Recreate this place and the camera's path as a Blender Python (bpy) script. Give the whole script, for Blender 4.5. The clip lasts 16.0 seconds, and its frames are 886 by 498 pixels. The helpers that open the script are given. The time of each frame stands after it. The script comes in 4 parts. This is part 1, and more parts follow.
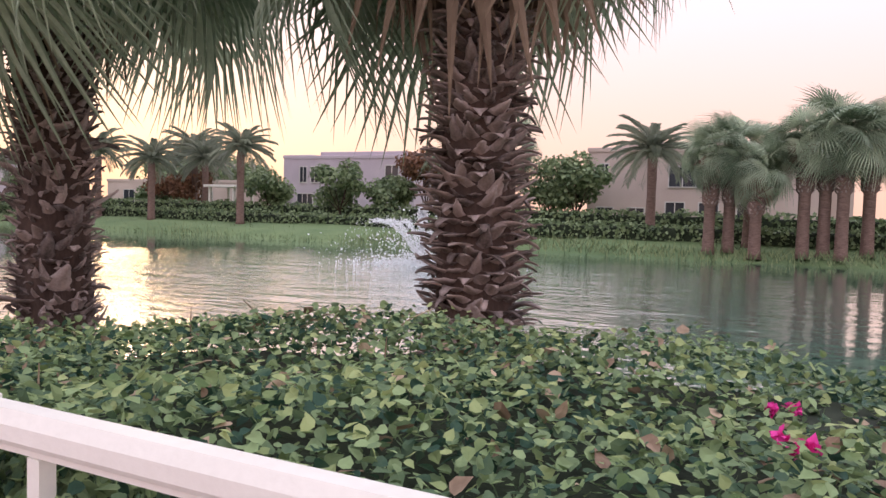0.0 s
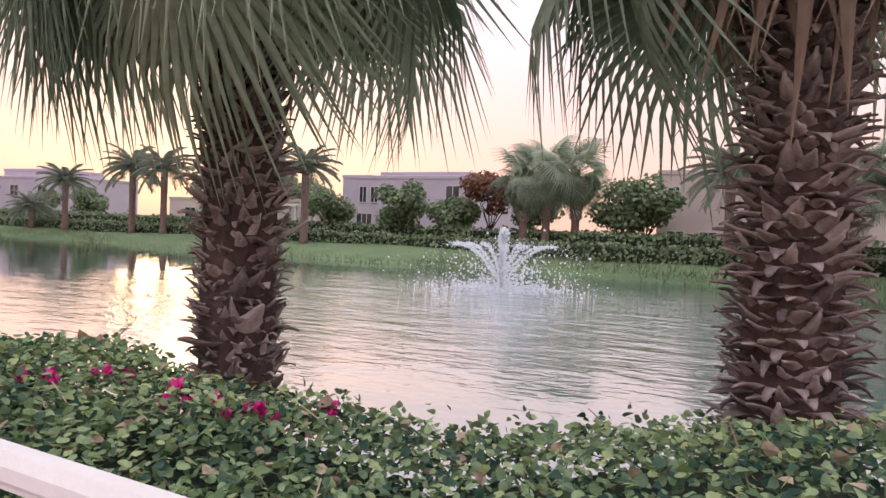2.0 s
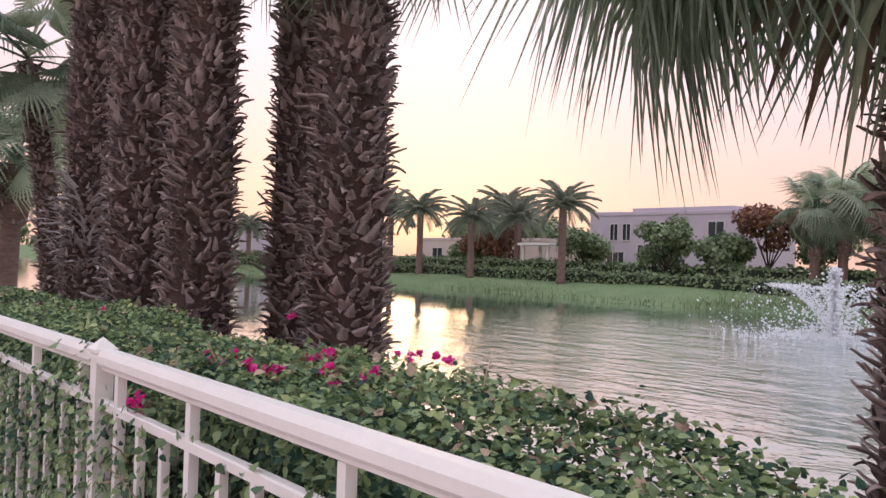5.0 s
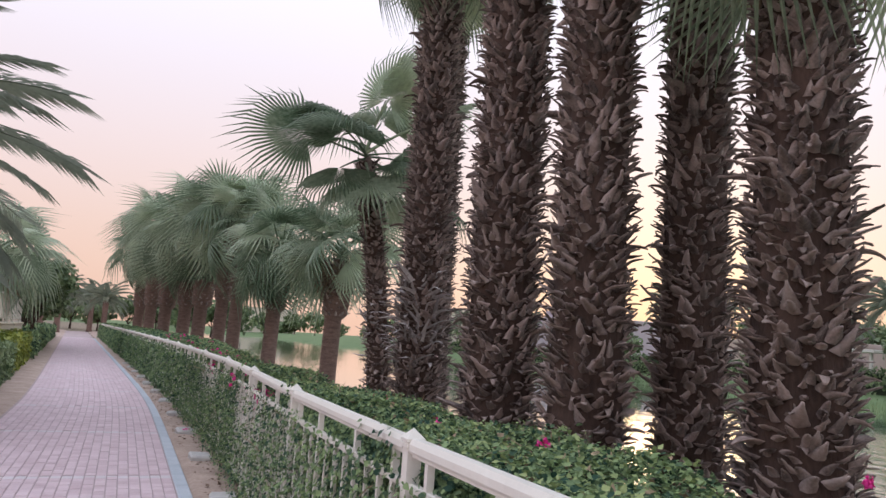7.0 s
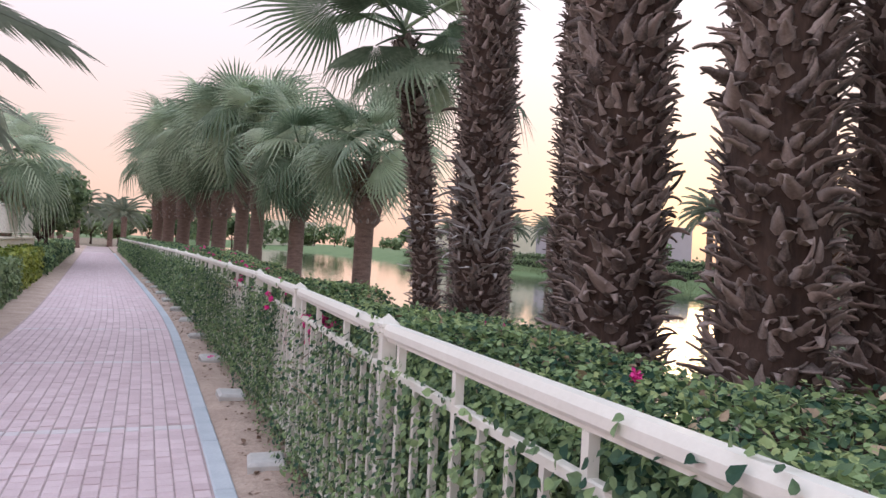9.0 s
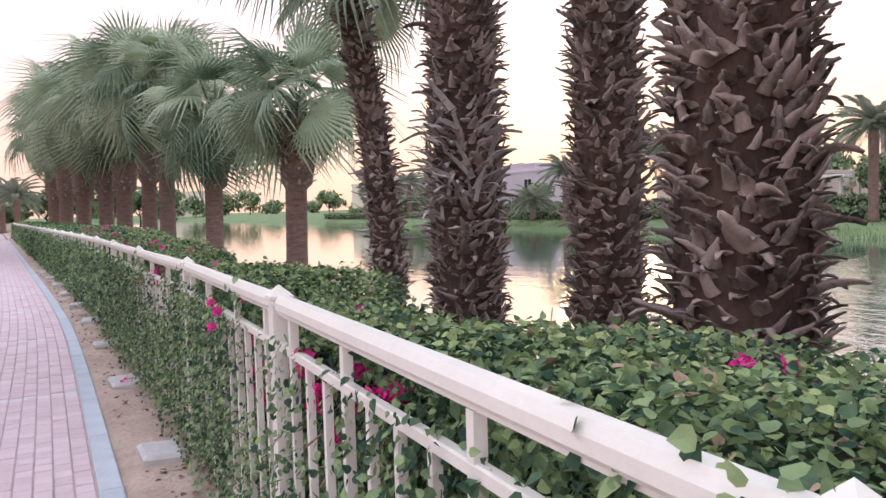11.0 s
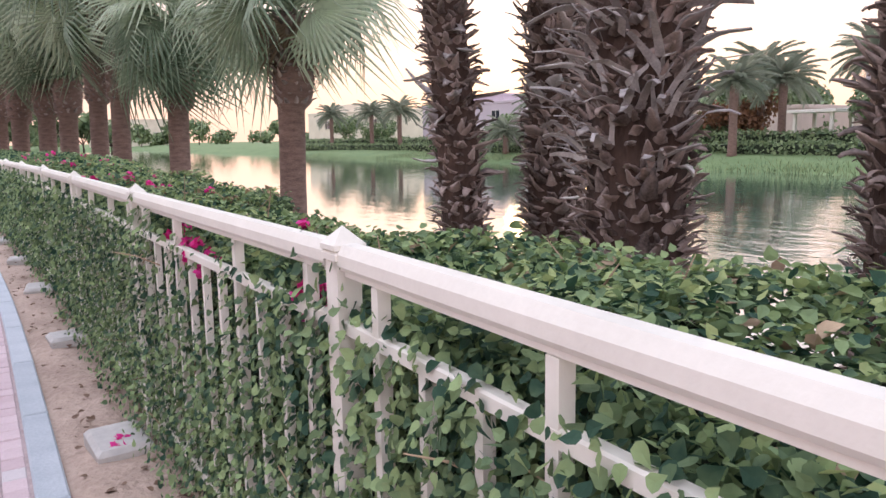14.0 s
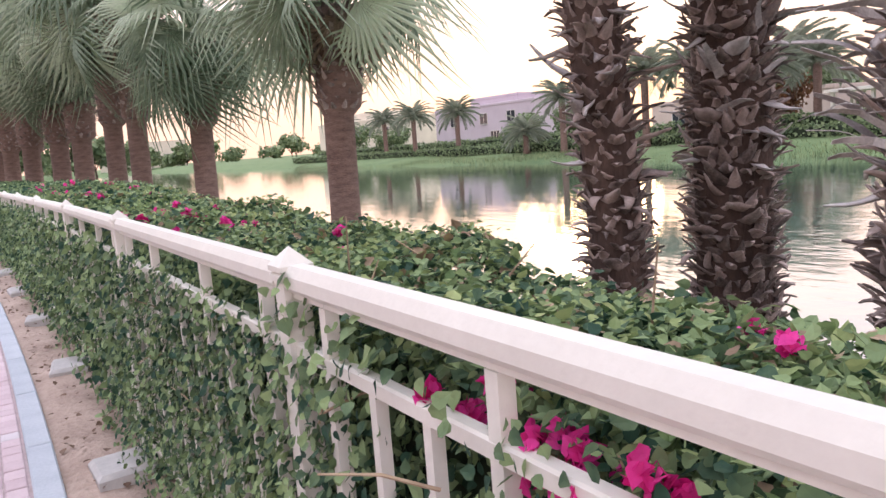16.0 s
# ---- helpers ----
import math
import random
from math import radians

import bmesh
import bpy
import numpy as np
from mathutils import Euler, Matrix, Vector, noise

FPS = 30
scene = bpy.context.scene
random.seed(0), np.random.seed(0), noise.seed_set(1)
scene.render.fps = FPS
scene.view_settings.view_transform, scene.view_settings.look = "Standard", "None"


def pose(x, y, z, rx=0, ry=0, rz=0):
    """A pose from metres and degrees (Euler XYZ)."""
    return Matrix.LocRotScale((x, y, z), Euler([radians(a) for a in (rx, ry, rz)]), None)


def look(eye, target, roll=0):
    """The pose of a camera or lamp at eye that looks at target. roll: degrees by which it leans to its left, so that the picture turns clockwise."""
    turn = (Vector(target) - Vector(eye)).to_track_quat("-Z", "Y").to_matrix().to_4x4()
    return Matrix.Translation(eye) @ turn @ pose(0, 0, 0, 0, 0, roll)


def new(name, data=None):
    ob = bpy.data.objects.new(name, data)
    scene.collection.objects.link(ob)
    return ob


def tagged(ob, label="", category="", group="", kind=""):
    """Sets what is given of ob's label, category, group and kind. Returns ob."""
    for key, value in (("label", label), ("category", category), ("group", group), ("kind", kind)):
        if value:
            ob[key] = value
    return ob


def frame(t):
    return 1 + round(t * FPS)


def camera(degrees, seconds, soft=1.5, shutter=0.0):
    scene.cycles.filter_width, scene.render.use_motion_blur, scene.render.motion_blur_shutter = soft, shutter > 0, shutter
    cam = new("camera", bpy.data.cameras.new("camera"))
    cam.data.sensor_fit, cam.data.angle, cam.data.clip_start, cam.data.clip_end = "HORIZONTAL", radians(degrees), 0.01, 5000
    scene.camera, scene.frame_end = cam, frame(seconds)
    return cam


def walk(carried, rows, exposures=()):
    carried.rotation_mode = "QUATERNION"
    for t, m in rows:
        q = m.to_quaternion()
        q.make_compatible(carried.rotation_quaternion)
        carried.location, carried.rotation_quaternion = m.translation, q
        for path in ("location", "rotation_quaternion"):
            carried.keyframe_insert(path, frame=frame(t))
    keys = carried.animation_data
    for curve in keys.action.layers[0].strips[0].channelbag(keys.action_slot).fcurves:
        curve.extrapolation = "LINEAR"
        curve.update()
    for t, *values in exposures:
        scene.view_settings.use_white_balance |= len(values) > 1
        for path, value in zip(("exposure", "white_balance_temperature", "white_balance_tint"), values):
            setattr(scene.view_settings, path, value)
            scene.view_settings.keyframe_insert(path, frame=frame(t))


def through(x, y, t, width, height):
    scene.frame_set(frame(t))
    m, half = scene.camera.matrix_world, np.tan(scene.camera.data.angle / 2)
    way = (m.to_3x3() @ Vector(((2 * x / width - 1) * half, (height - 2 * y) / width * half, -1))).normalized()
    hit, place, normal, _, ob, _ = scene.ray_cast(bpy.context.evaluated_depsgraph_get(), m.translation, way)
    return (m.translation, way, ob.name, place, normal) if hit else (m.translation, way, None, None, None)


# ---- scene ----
cam = camera(61.1, 16.0)
PATH = [
    (0, (-0.173, 5.064, 1.369), (1.603, 5.977, 1.259), 1.5),
    (0.4, (-0.173, 5.318, 1.410), (1.586, 6.256, 1.260), 0.3),
    (0.5, (-0.179, 5.4, 1.404), (1.576, 6.348, 1.256), 0.8),
    (0.8, (-0.183, 5.659, 1.393), (1.566, 6.615, 1.237), 0.1),
    (1, (-0.17, 5.788, 1.403), (1.578, 6.751, 1.264), 2.2),
    (1.5, (-0.183, 6.191, 1.383), (1.566, 7.153, 1.260), 3.7),
    (2, (-0.166, 6.576, 1.437), (1.555, 7.593, 1.376), 2.2),
    (2.5, (-0.19, 6.955, 1.428), (1.465, 8.078, 1.412), -0.6),
    (2.8, (-0.166, 7.225, 1.390), (1.431, 8.429, 1.365), 0.8),
    (3, (-0.284, 7.454, 1.428), (1.248, 8.739, 1.399), 0.5),
    (3.2, (-0.282, 7.651, 1.427), (1.187, 9.008, 1.405), 0.7),
    (5.3, (-0.33, 9.927, 1.374), (0.975, 11.443, 1.402), 2.5),
    (5.5, (-0.377, 10.099, 1.409), (0.846, 11.682, 1.422), 2.8),
    (6, (-0.441, 10.516, 1.434), (0.361, 12.348, 1.437), 0.2),
    (6.5, (-0.417, 10.962, 1.434), (0.334, 12.809, 1.591), 1.4),
    (7, (-0.505, 11.498, 1.41), (0.25, 13.334, 1.654), 3.8),
    (7.5, (-0.544, 12.047, 1.399), (0.089, 13.931, 1.619), 2.9),
    (8, (-0.521, 12.5, 1.402), (0.17, 14.37, 1.566), 2.3),
    (8.5, (-0.43, 12.943, 1.362), (0.351, 14.782, 1.459), 3.2),
    (9, (-0.346, 13.437, 1.34), (0.386, 15.298, 1.343), 2.8),
    (9.2, (-0.359, 13.663, 1.349), (0.34, 15.536, 1.314), 2.7),
    (11.3, (-0.104, 15.938, 1.334), (0.866, 17.684, 1.225), -1.7),
    (11.5, (-0.169, 16.152, 1.323), (0.837, 17.88, 1.267), -1.4),
    (12, (-0.235, 16.592, 1.301), (0.503, 18.447, 1.176), -2.4),
    (12.5, (-0.211, 17.088, 1.3), (0.549, 18.916, 1.013), -4.2),
    (13, (-0.191, 17.622, 1.276), (0.887, 19.273, 0.944), -0.6),
    (13.5, (-0.077, 18.138, 1.263), (0.977, 19.813, 0.972), 0.3),
    (14, (-0.027, 18.653, 1.269), (0.996, 20.346, 0.978), -0.9),
    (14.5, (0.036, 19.149, 1.261), (0.975, 20.886, 0.941), -3.7),
    (15, (0.065, 19.661, 1.24), (1.079, 21.35, 0.892), -3.5),
    (15.5, (0.058, 20.119, 1.273), (1.161, 21.764, 0.992), -4.3),
    (16, (0.042, 20.618, 1.276), (1.036, 22.331, 0.998), -4.4),
]
walk(cam, [(t, look(eye, target, roll)) for t, eye, target, roll in PATH], [(0, 1.0, 6500, 14), (3, 0.93, 6400, 17), (5.5, 0.76, 6300, 13), (7, 0.68, 6150, 4), (9, 0.88, 6100, 5), (11.5, 1.22, 6250, 9), (12.5, 1.08, 6100, 7), (14.5, 1.44, 6350, 10), (16, 1.47, 6400, 11)])

# ---------------------------------------------------------------- light
SUN_AZ, SUN_EL = 41.3, 4.6
world = bpy.data.worlds.new("evening_sky")
scene.world = world
world.use_nodes = True
wn = world.node_tree
sky = wn.nodes.new("ShaderNodeTexSky")
sky.sky_type, sky.sun_disc = "NISHITA", False
sky.sun_elevation, sky.sun_rotation = radians(SUN_EL), radians(SUN_AZ)
sky.dust_density, sky.air_density, sky.ozone_density = 3.0, 1.2, 2.0
glow = wn.nodes["Background"]
glow.inputs["Strength"].default_value = 0.0125
wn.links.new(sky.outputs[0], glow.inputs["Color"])
haze = wn.nodes.new("ShaderNodeBackground")  # dusty evening haze: peach at the horizon, lavender overhead
haze.inputs["Strength"].default_value = 1.06
wco = wn.nodes.new("ShaderNodeTexCoord")
wsep = wn.nodes.new("ShaderNodeSeparateXYZ")
wramp = wn.nodes.new("ShaderNodeValToRGB")
wn.links.new(wco.outputs["Generated"], wsep.inputs[0])
wn.links.new(wsep.outputs["Z"], wramp.inputs[0])
stops = wramp.color_ramp.elements
stops[0].position, stops[0].color = 0.0, (0.53, 0.325, 0.25, 1)
stops[1].position, stops[1].color = 1.0, (0.80, 0.78, 0.90, 1)
for at, tone in ((0.12, (0.54, 0.375, 0.335, 1)), (0.30, (0.57, 0.475, 0.51, 1)), (0.55, (0.66, 0.64, 0.75, 1))):
    stops.new(at).color = tone
wn.links.new(wramp.outputs[0], haze.inputs["Color"])
both = wn.nodes.new("ShaderNodeAddShader")
wn.links.new(glow.outputs[0], both.inputs[0])
wn.links.new(haze.outputs[0], both.inputs[1])
wn.links.new(both.outputs[0], wn.nodes["World Output"].inputs["Surface"])
sun = new("sun", bpy.data.lights.new("sun", "SUN"))
sun.data.energy, sun.data.angle, sun.data.color = 0.12, radians(11.0), (1.0, 0.64, 0.33)
_a, _e = radians(SUN_AZ), radians(SUN_EL)
TO_SUN = Vector((math.sin(_a) * math.cos(_e), math.cos(_a) * math.cos(_e), math.sin(_e)))
sun.matrix_world = look((0, 0, 30), Vector((0, 0, 30)) - TO_SUN)


# ---------------------------------------------------------------- materials
def mat(name, a, b, scale=4.0, rough=0.7, bump=0.3, fine=40.0, vary=0.0, island=False, through=0.0, metal=0.0, stretch=(1, 1, 1), contrast=0.5, spec=0.4, dist=0.01):
    m = bpy.data.materials.new(name)
    m.use_nodes = True
    nt = m.node_tree
    ns, lk = nt.nodes, nt.links
    bs = ns["Principled BSDF"]
    co = ns.new("ShaderNodeTexCoord")
    mp = ns.new("ShaderNodeMapping")
    mp.inputs["Scale"].default_value = stretch
    lk.new(co.outputs["Object"], mp.inputs["Vector"])
    n1 = ns.new("ShaderNodeTexNoise")
    n1.inputs["Scale"].default_value, n1.inputs["Detail"].default_value = scale, 4
    n2 = ns.new("ShaderNodeTexNoise")
    n2.inputs["Scale"].default_value, n2.inputs["Detail"].default_value = fine, 3
    for n in (n1, n2):
        lk.new(mp.outputs[0], n.inputs["Vector"])
    add = ns.new("ShaderNodeMath")
    add.operation = "MULTIPLY_ADD"
    lk.new(n2.outputs["Fac"], add.inputs[0])
    add.inputs[1].default_value = 0.6
    lk.new(n1.outputs["Fac"], add.inputs[2])
    src = add.outputs[0]
    lo, hi = 0.8 - 0.5 * (1 - contrast) - 0.02, 0.8 + 0.5 * (1 - contrast) + 0.02
    if vary:
        if island:
            ob = ns.new("ShaderNodeNewGeometry")
            out = ob.outputs["Random Per Island"]
        else:
            ob = ns.new("ShaderNodeObjectInfo")
            out = ob.outputs["Random"]
        v = ns.new("ShaderNodeMath")
        v.operation = "MULTIPLY_ADD"
        lk.new(out, v.inputs[0])
        v.inputs[1].default_value = vary
        lk.new(src, v.inputs[2])
        w = ns.new("ShaderNodeMath")
        w.operation = "SUBTRACT"
        lk.new(v.outputs[0], w.inputs[0])
        w.inputs[1].default_value = vary / 2
        src = w.outputs[0]
    ramp = ns.new("ShaderNodeMapRange")
    ramp.inputs["From Min"].default_value, ramp.inputs["From Max"].default_value = lo, hi
    lk.new(src, ramp.inputs["Value"])
    mix = ns.new("ShaderNodeMix")
    mix.data_type = "RGBA"
    mix.inputs["A"].default_value, mix.inputs["B"].default_value = (*a, 1), (*b, 1)
    lk.new(ramp.outputs[0], mix.inputs["Factor"])
    lk.new(mix.outputs["Result"], bs.inputs["Base Color"])
    bs.inputs["Roughness"].default_value, bs.inputs["Metallic"].default_value = rough, metal
    bs.inputs["Specular IOR Level"].default_value = spec
    if bump:
        bp = ns.new("ShaderNodeBump")
        bp.inputs["Strength"].default_value, bp.inputs["Distance"].default_value = bump, dist
        lk.new(add.outputs[0], bp.inputs["Height"])
        lk.new(bp.outputs[0], bs.inputs["Normal"])
    if through:
        tr = ns.new("ShaderNodeBsdfTranslucent")
        lk.new(mix.outputs["Result"], tr.inputs["Color"])
        ms = ns.new("ShaderNodeMixShader")
        ms.inputs[0].default_value = through
        lk.new(bs.outputs[0], ms.inputs[1])
        lk.new(tr.outputs[0], ms.inputs[2])
        lk.new(ms.outputs[0], ns["Material Output"].inputs["Surface"])
    return m


M_PAINT = mat("white_paint", (0.74, 0.715, 0.65), (0.85, 0.825, 0.755), 6, 0.45, 0.15, 60, contrast=0.2)
M_BRICK = mat("rose_paver", (0.56, 0.43, 0.46), (0.72, 0.59, 0.62), 3, 0.85, 0.5, 90, vary=0.5, contrast=0.2)
M_BRICKS = mat("rose_pavers", (0.56, 0.43, 0.46), (0.72, 0.59, 0.62), 3, 0.85, 0.5, 90, vary=0.5, island=True, contrast=0.2)
M_BAND = mat("pale_paver", (0.60, 0.55, 0.57), (0.72, 0.66, 0.68), 3, 0.85, 0.5, 90, vary=0.3, contrast=0.2)
M_BANDS = mat("pale_pavers", (0.60, 0.55, 0.57), (0.72, 0.66, 0.68), 3, 0.85, 0.5, 90, vary=0.3, island=True, contrast=0.2)
M_JOINT = mat("joint_sand", (0.38, 0.30, 0.30), (0.50, 0.41, 0.41), 20, 0.95, 0.5)
M_KERB = mat("grey_kerb", (0.42, 0.47, 0.52), (0.55, 0.59, 0.64), 5, 0.9, 0.4, 70, vary=0.2)
M_SAND = mat("sand", (0.36, 0.27, 0.22), (0.56, 0.44, 0.37), 3, 0.95, 1.0, 30, dist=0.03)
M_EARTH = mat("earth", (0.16, 0.13, 0.09), (0.26, 0.21, 0.15), 1.5, 0.95, 0.8, 20, dist=0.03)
M_GRASS = mat("grass", (0.08, 0.14, 0.055), (0.17, 0.24, 0.10), 0.35, 0.9, 0.8, 9, dist=0.08, contrast=0.3)
M_REED = mat("reed", (0.10, 0.15, 0.07), (0.27, 0.32, 0.16), 0.3, 0.8, 0.0, 6, vary=0.7, island=True, through=0.2)
M_CONC = mat("concrete", (0.45, 0.44, 0.43), (0.60, 0.58, 0.56), 6, 0.9, 0.4)
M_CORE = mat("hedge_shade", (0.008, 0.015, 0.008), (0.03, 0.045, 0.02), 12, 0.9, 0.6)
M_LEAF = mat("bougainvillea_leaf", (0.035, 0.085, 0.055), (0.31, 0.42, 0.2), 2.0, 0.62, 0.0, 25, vary=0.95, island=True, through=0.25, contrast=0.3, spec=0.25)
M_YOUNG = mat("young_leaf", (0.13, 0.21, 0.08), (0.46, 0.54, 0.24), 2.0, 0.55, 0.0, 25, vary=0.8, island=True, through=0.3, contrast=0.3, spec=0.25)
M_LEAFY = mat("yellow_leaf", (0.09, 0.14, 0.03), (0.33, 0.36, 0.06), 1.5, 0.5, 0.0, 25, vary=0.6, island=True, through=0.25, contrast=0.3)
M_FLOWER = mat("magenta_bract", (0.66, 0.015, 0.22), (0.93, 0.08, 0.46), 9, 0.6, 0.0, 50, vary=0.6, island=True, through=0.3)
M_DRY = mat("dry_leaf", (0.16, 0.10, 0.07), (0.33, 0.23, 0.17), 6, 0.8, 0.2, 40, vary=0.5)
M_DRYS = mat("dry_hedge_leaf", (0.22, 0.15, 0.10), (0.50, 0.38, 0.26), 6, 0.8, 0.2, 40, vary=0.6, island=True)
M_BARK = mat("trunk_fibre", (0.035, 0.022, 0.018), (0.11, 0.07, 0.055), 6, 0.9, 1.0, 40, stretch=(1, 1, 0.4), dist=0.02)
M_BOOT = mat("leaf_base", (0.085, 0.066, 0.06), (0.5, 0.40, 0.365), 9, 0.75, 0.8, 60, vary=0.6, contrast=0.25)
M_BOOTS = mat("leaf_bases", (0.085, 0.066, 0.06), (0.5, 0.40, 0.365), 9, 0.75, 0.8, 60, vary=0.6, island=True, contrast=0.25)
M_SHRED = mat("grey_leaf_base", (0.3, 0.27, 0.27), (0.66, 0.62, 0.61), 9, 0.7, 0.4, 60, vary=0.4)
M_SMOOTH = mat("ringed_trunk", (0.12, 0.078, 0.062), (0.27, 0.18, 0.15), 5, 0.9, 0.9, 24, stretch=(1, 1, 3), dist=0.03)
M_FAN = mat("fan_leaf", (0.14, 0.2, 0.125), (0.58, 0.66, 0.49), 1.2, 0.42, 0.0, 18, vary=0.7, through=0.5, contrast=0.35)
M_FANDRY = mat("dead_fan_leaf", (0.20, 0.14, 0.10), (0.36, 0.27, 0.20), 2, 0.8, 0.0, 18, vary=0.4, through=0.2)
# date and tree leaf colours are lifted pale to hold the distance haze
M_DATE_HAZED = mat("date_leaf", (0.18, 0.21, 0.16), (0.38, 0.41, 0.31), 1.2, 0.5, 0.0, 18, vary=0.5, through=0.45, contrast=0.3)
M_TREE_HAZED = mat("hazed_tree_leaf", (0.08, 0.13, 0.06), (0.28, 0.36, 0.18), 0.8, 0.55, 0.0, 12, vary=0.7, island=True, through=0.25, contrast=0.3)
M_RUST = mat("reddish_leaf", (0.12, 0.06, 0.035), (0.30, 0.15, 0.08), 0.8, 0.6, 0.0, 12, vary=0.6, island=True, through=0.25)
M_WALLA = mat("beige_render", (0.52, 0.42, 0.37), (0.60, 0.50, 0.45), 0.6, 0.9, 0.2, 14)
M_WALLB = mat("mauve_render", (0.46, 0.40, 0.45), (0.54, 0.48, 0.53), 0.6, 0.9, 0.2, 14)
M_CREAM = mat("cream_render", (0.60, 0.55, 0.45), (0.72, 0.67, 0.56), 0.6, 0.9, 0.2, 14)
M_GLASS = mat("dark_glass", (0.03, 0.035, 0.045), (0.05, 0.055, 0.07), 1, 0.08, 0.0, spec=0.8)
M_FRAME = mat("window_frame", (0.55, 0.53, 0.50), (0.65, 0.63, 0.60), 3, 0.5, 0.0)
M_SPRAY = mat("water_spray", (0.80, 0.82, 0.84), (0.92, 0.93, 0.94), 8, 0.35, 0.0, through=0.5)
M_IRON = mat("dark_metal", (0.025, 0.026, 0.03), (0.06, 0.06, 0.065), 12, 0.4, 0.1, 80)
M_LENS = mat("frosted_lens", (0.70, 0.70, 0.68), (0.82, 0.82, 0.80), 5, 0.25, 0.0, through=0.4)


def water_material():
    m = bpy.data.materials.new("lake_water")
    m.use_nodes = True
    ns, lk = m.node_tree.nodes, m.node_tree.links
    bs = ns["Principled BSDF"]
    bs.inputs["Base Color"].default_value = (0.085, 0.175, 0.14, 1)
    bs.inputs["Roughness"].default_value = 0.05
    bs.inputs["IOR"].default_value = 1.9
    co = ns.new("ShaderNodeTexCoord")
    hs = []
    for sc, stretch, amp in ((1.3, (1.0, 0.4, 1), 0.65), (5.0, (1.0, 0.5, 1), 0.35)):
        mp = ns.new("ShaderNodeMapping")
        mp.inputs["Scale"].default_value = stretch
        mp.inputs["Rotation"].default_value = (0, 0, radians(35))
        n = ns.new("ShaderNodeTexNoise")
        n.inputs["Scale"].default_value, n.inputs["Detail"].default_value = sc, 3
        lk.new(co.outputs["Object"], mp.inputs["Vector"])
        lk.new(mp.outputs[0], n.inputs["Vector"])
        k = ns.new("ShaderNodeMath")
        k.operation = "MULTIPLY"
        k.inputs[1].default_value = amp
        lk.new(n.outputs["Fac"], k.inputs[0])
        hs.append(k)
    ad = ns.new("ShaderNodeMath")
    lk.new(hs[0].outputs[0], ad.inputs[0])
    lk.new(hs[1].outputs[0], ad.inputs[1])
    bp = ns.new("ShaderNodeBump")
    bp.inputs["Distance"].default_value = 0.14
    far = ns.new("ShaderNodeVectorMath")
    far.operation = "DISTANCE"
    far.inputs[1].default_value = (20.0, 17.5, WATER_Z)
    lk.new(co.outputs["Object"], far.inputs[0])
    calm = ns.new("ShaderNodeMapRange")
    calm.inputs["From Min"].default_value, calm.inputs["From Max"].default_value = 4.0, 15.0
    calm.inputs["To Min"].default_value, calm.inputs["To Max"].default_value = 1.0, 0.09
    lk.new(far.outputs["Value"], calm.inputs["Value"])
    lk.new(calm.outputs[0], bp.inputs["Strength"])
    lk.new(ad.outputs[0], bp.inputs["Height"])
    lk.new(bp.outputs[0], bs.inputs["Normal"])
    bs.inputs["Coat Weight"].default_value, bs.inputs["Coat IOR"].default_value, bs.inputs["Coat Roughness"].default_value = 1.0, 1.8, 0.04
    lk.new(bp.outputs[0], bs.inputs["Coat Normal"])
    return m


WATER_Z = -0.7
M_WATER = water_material()


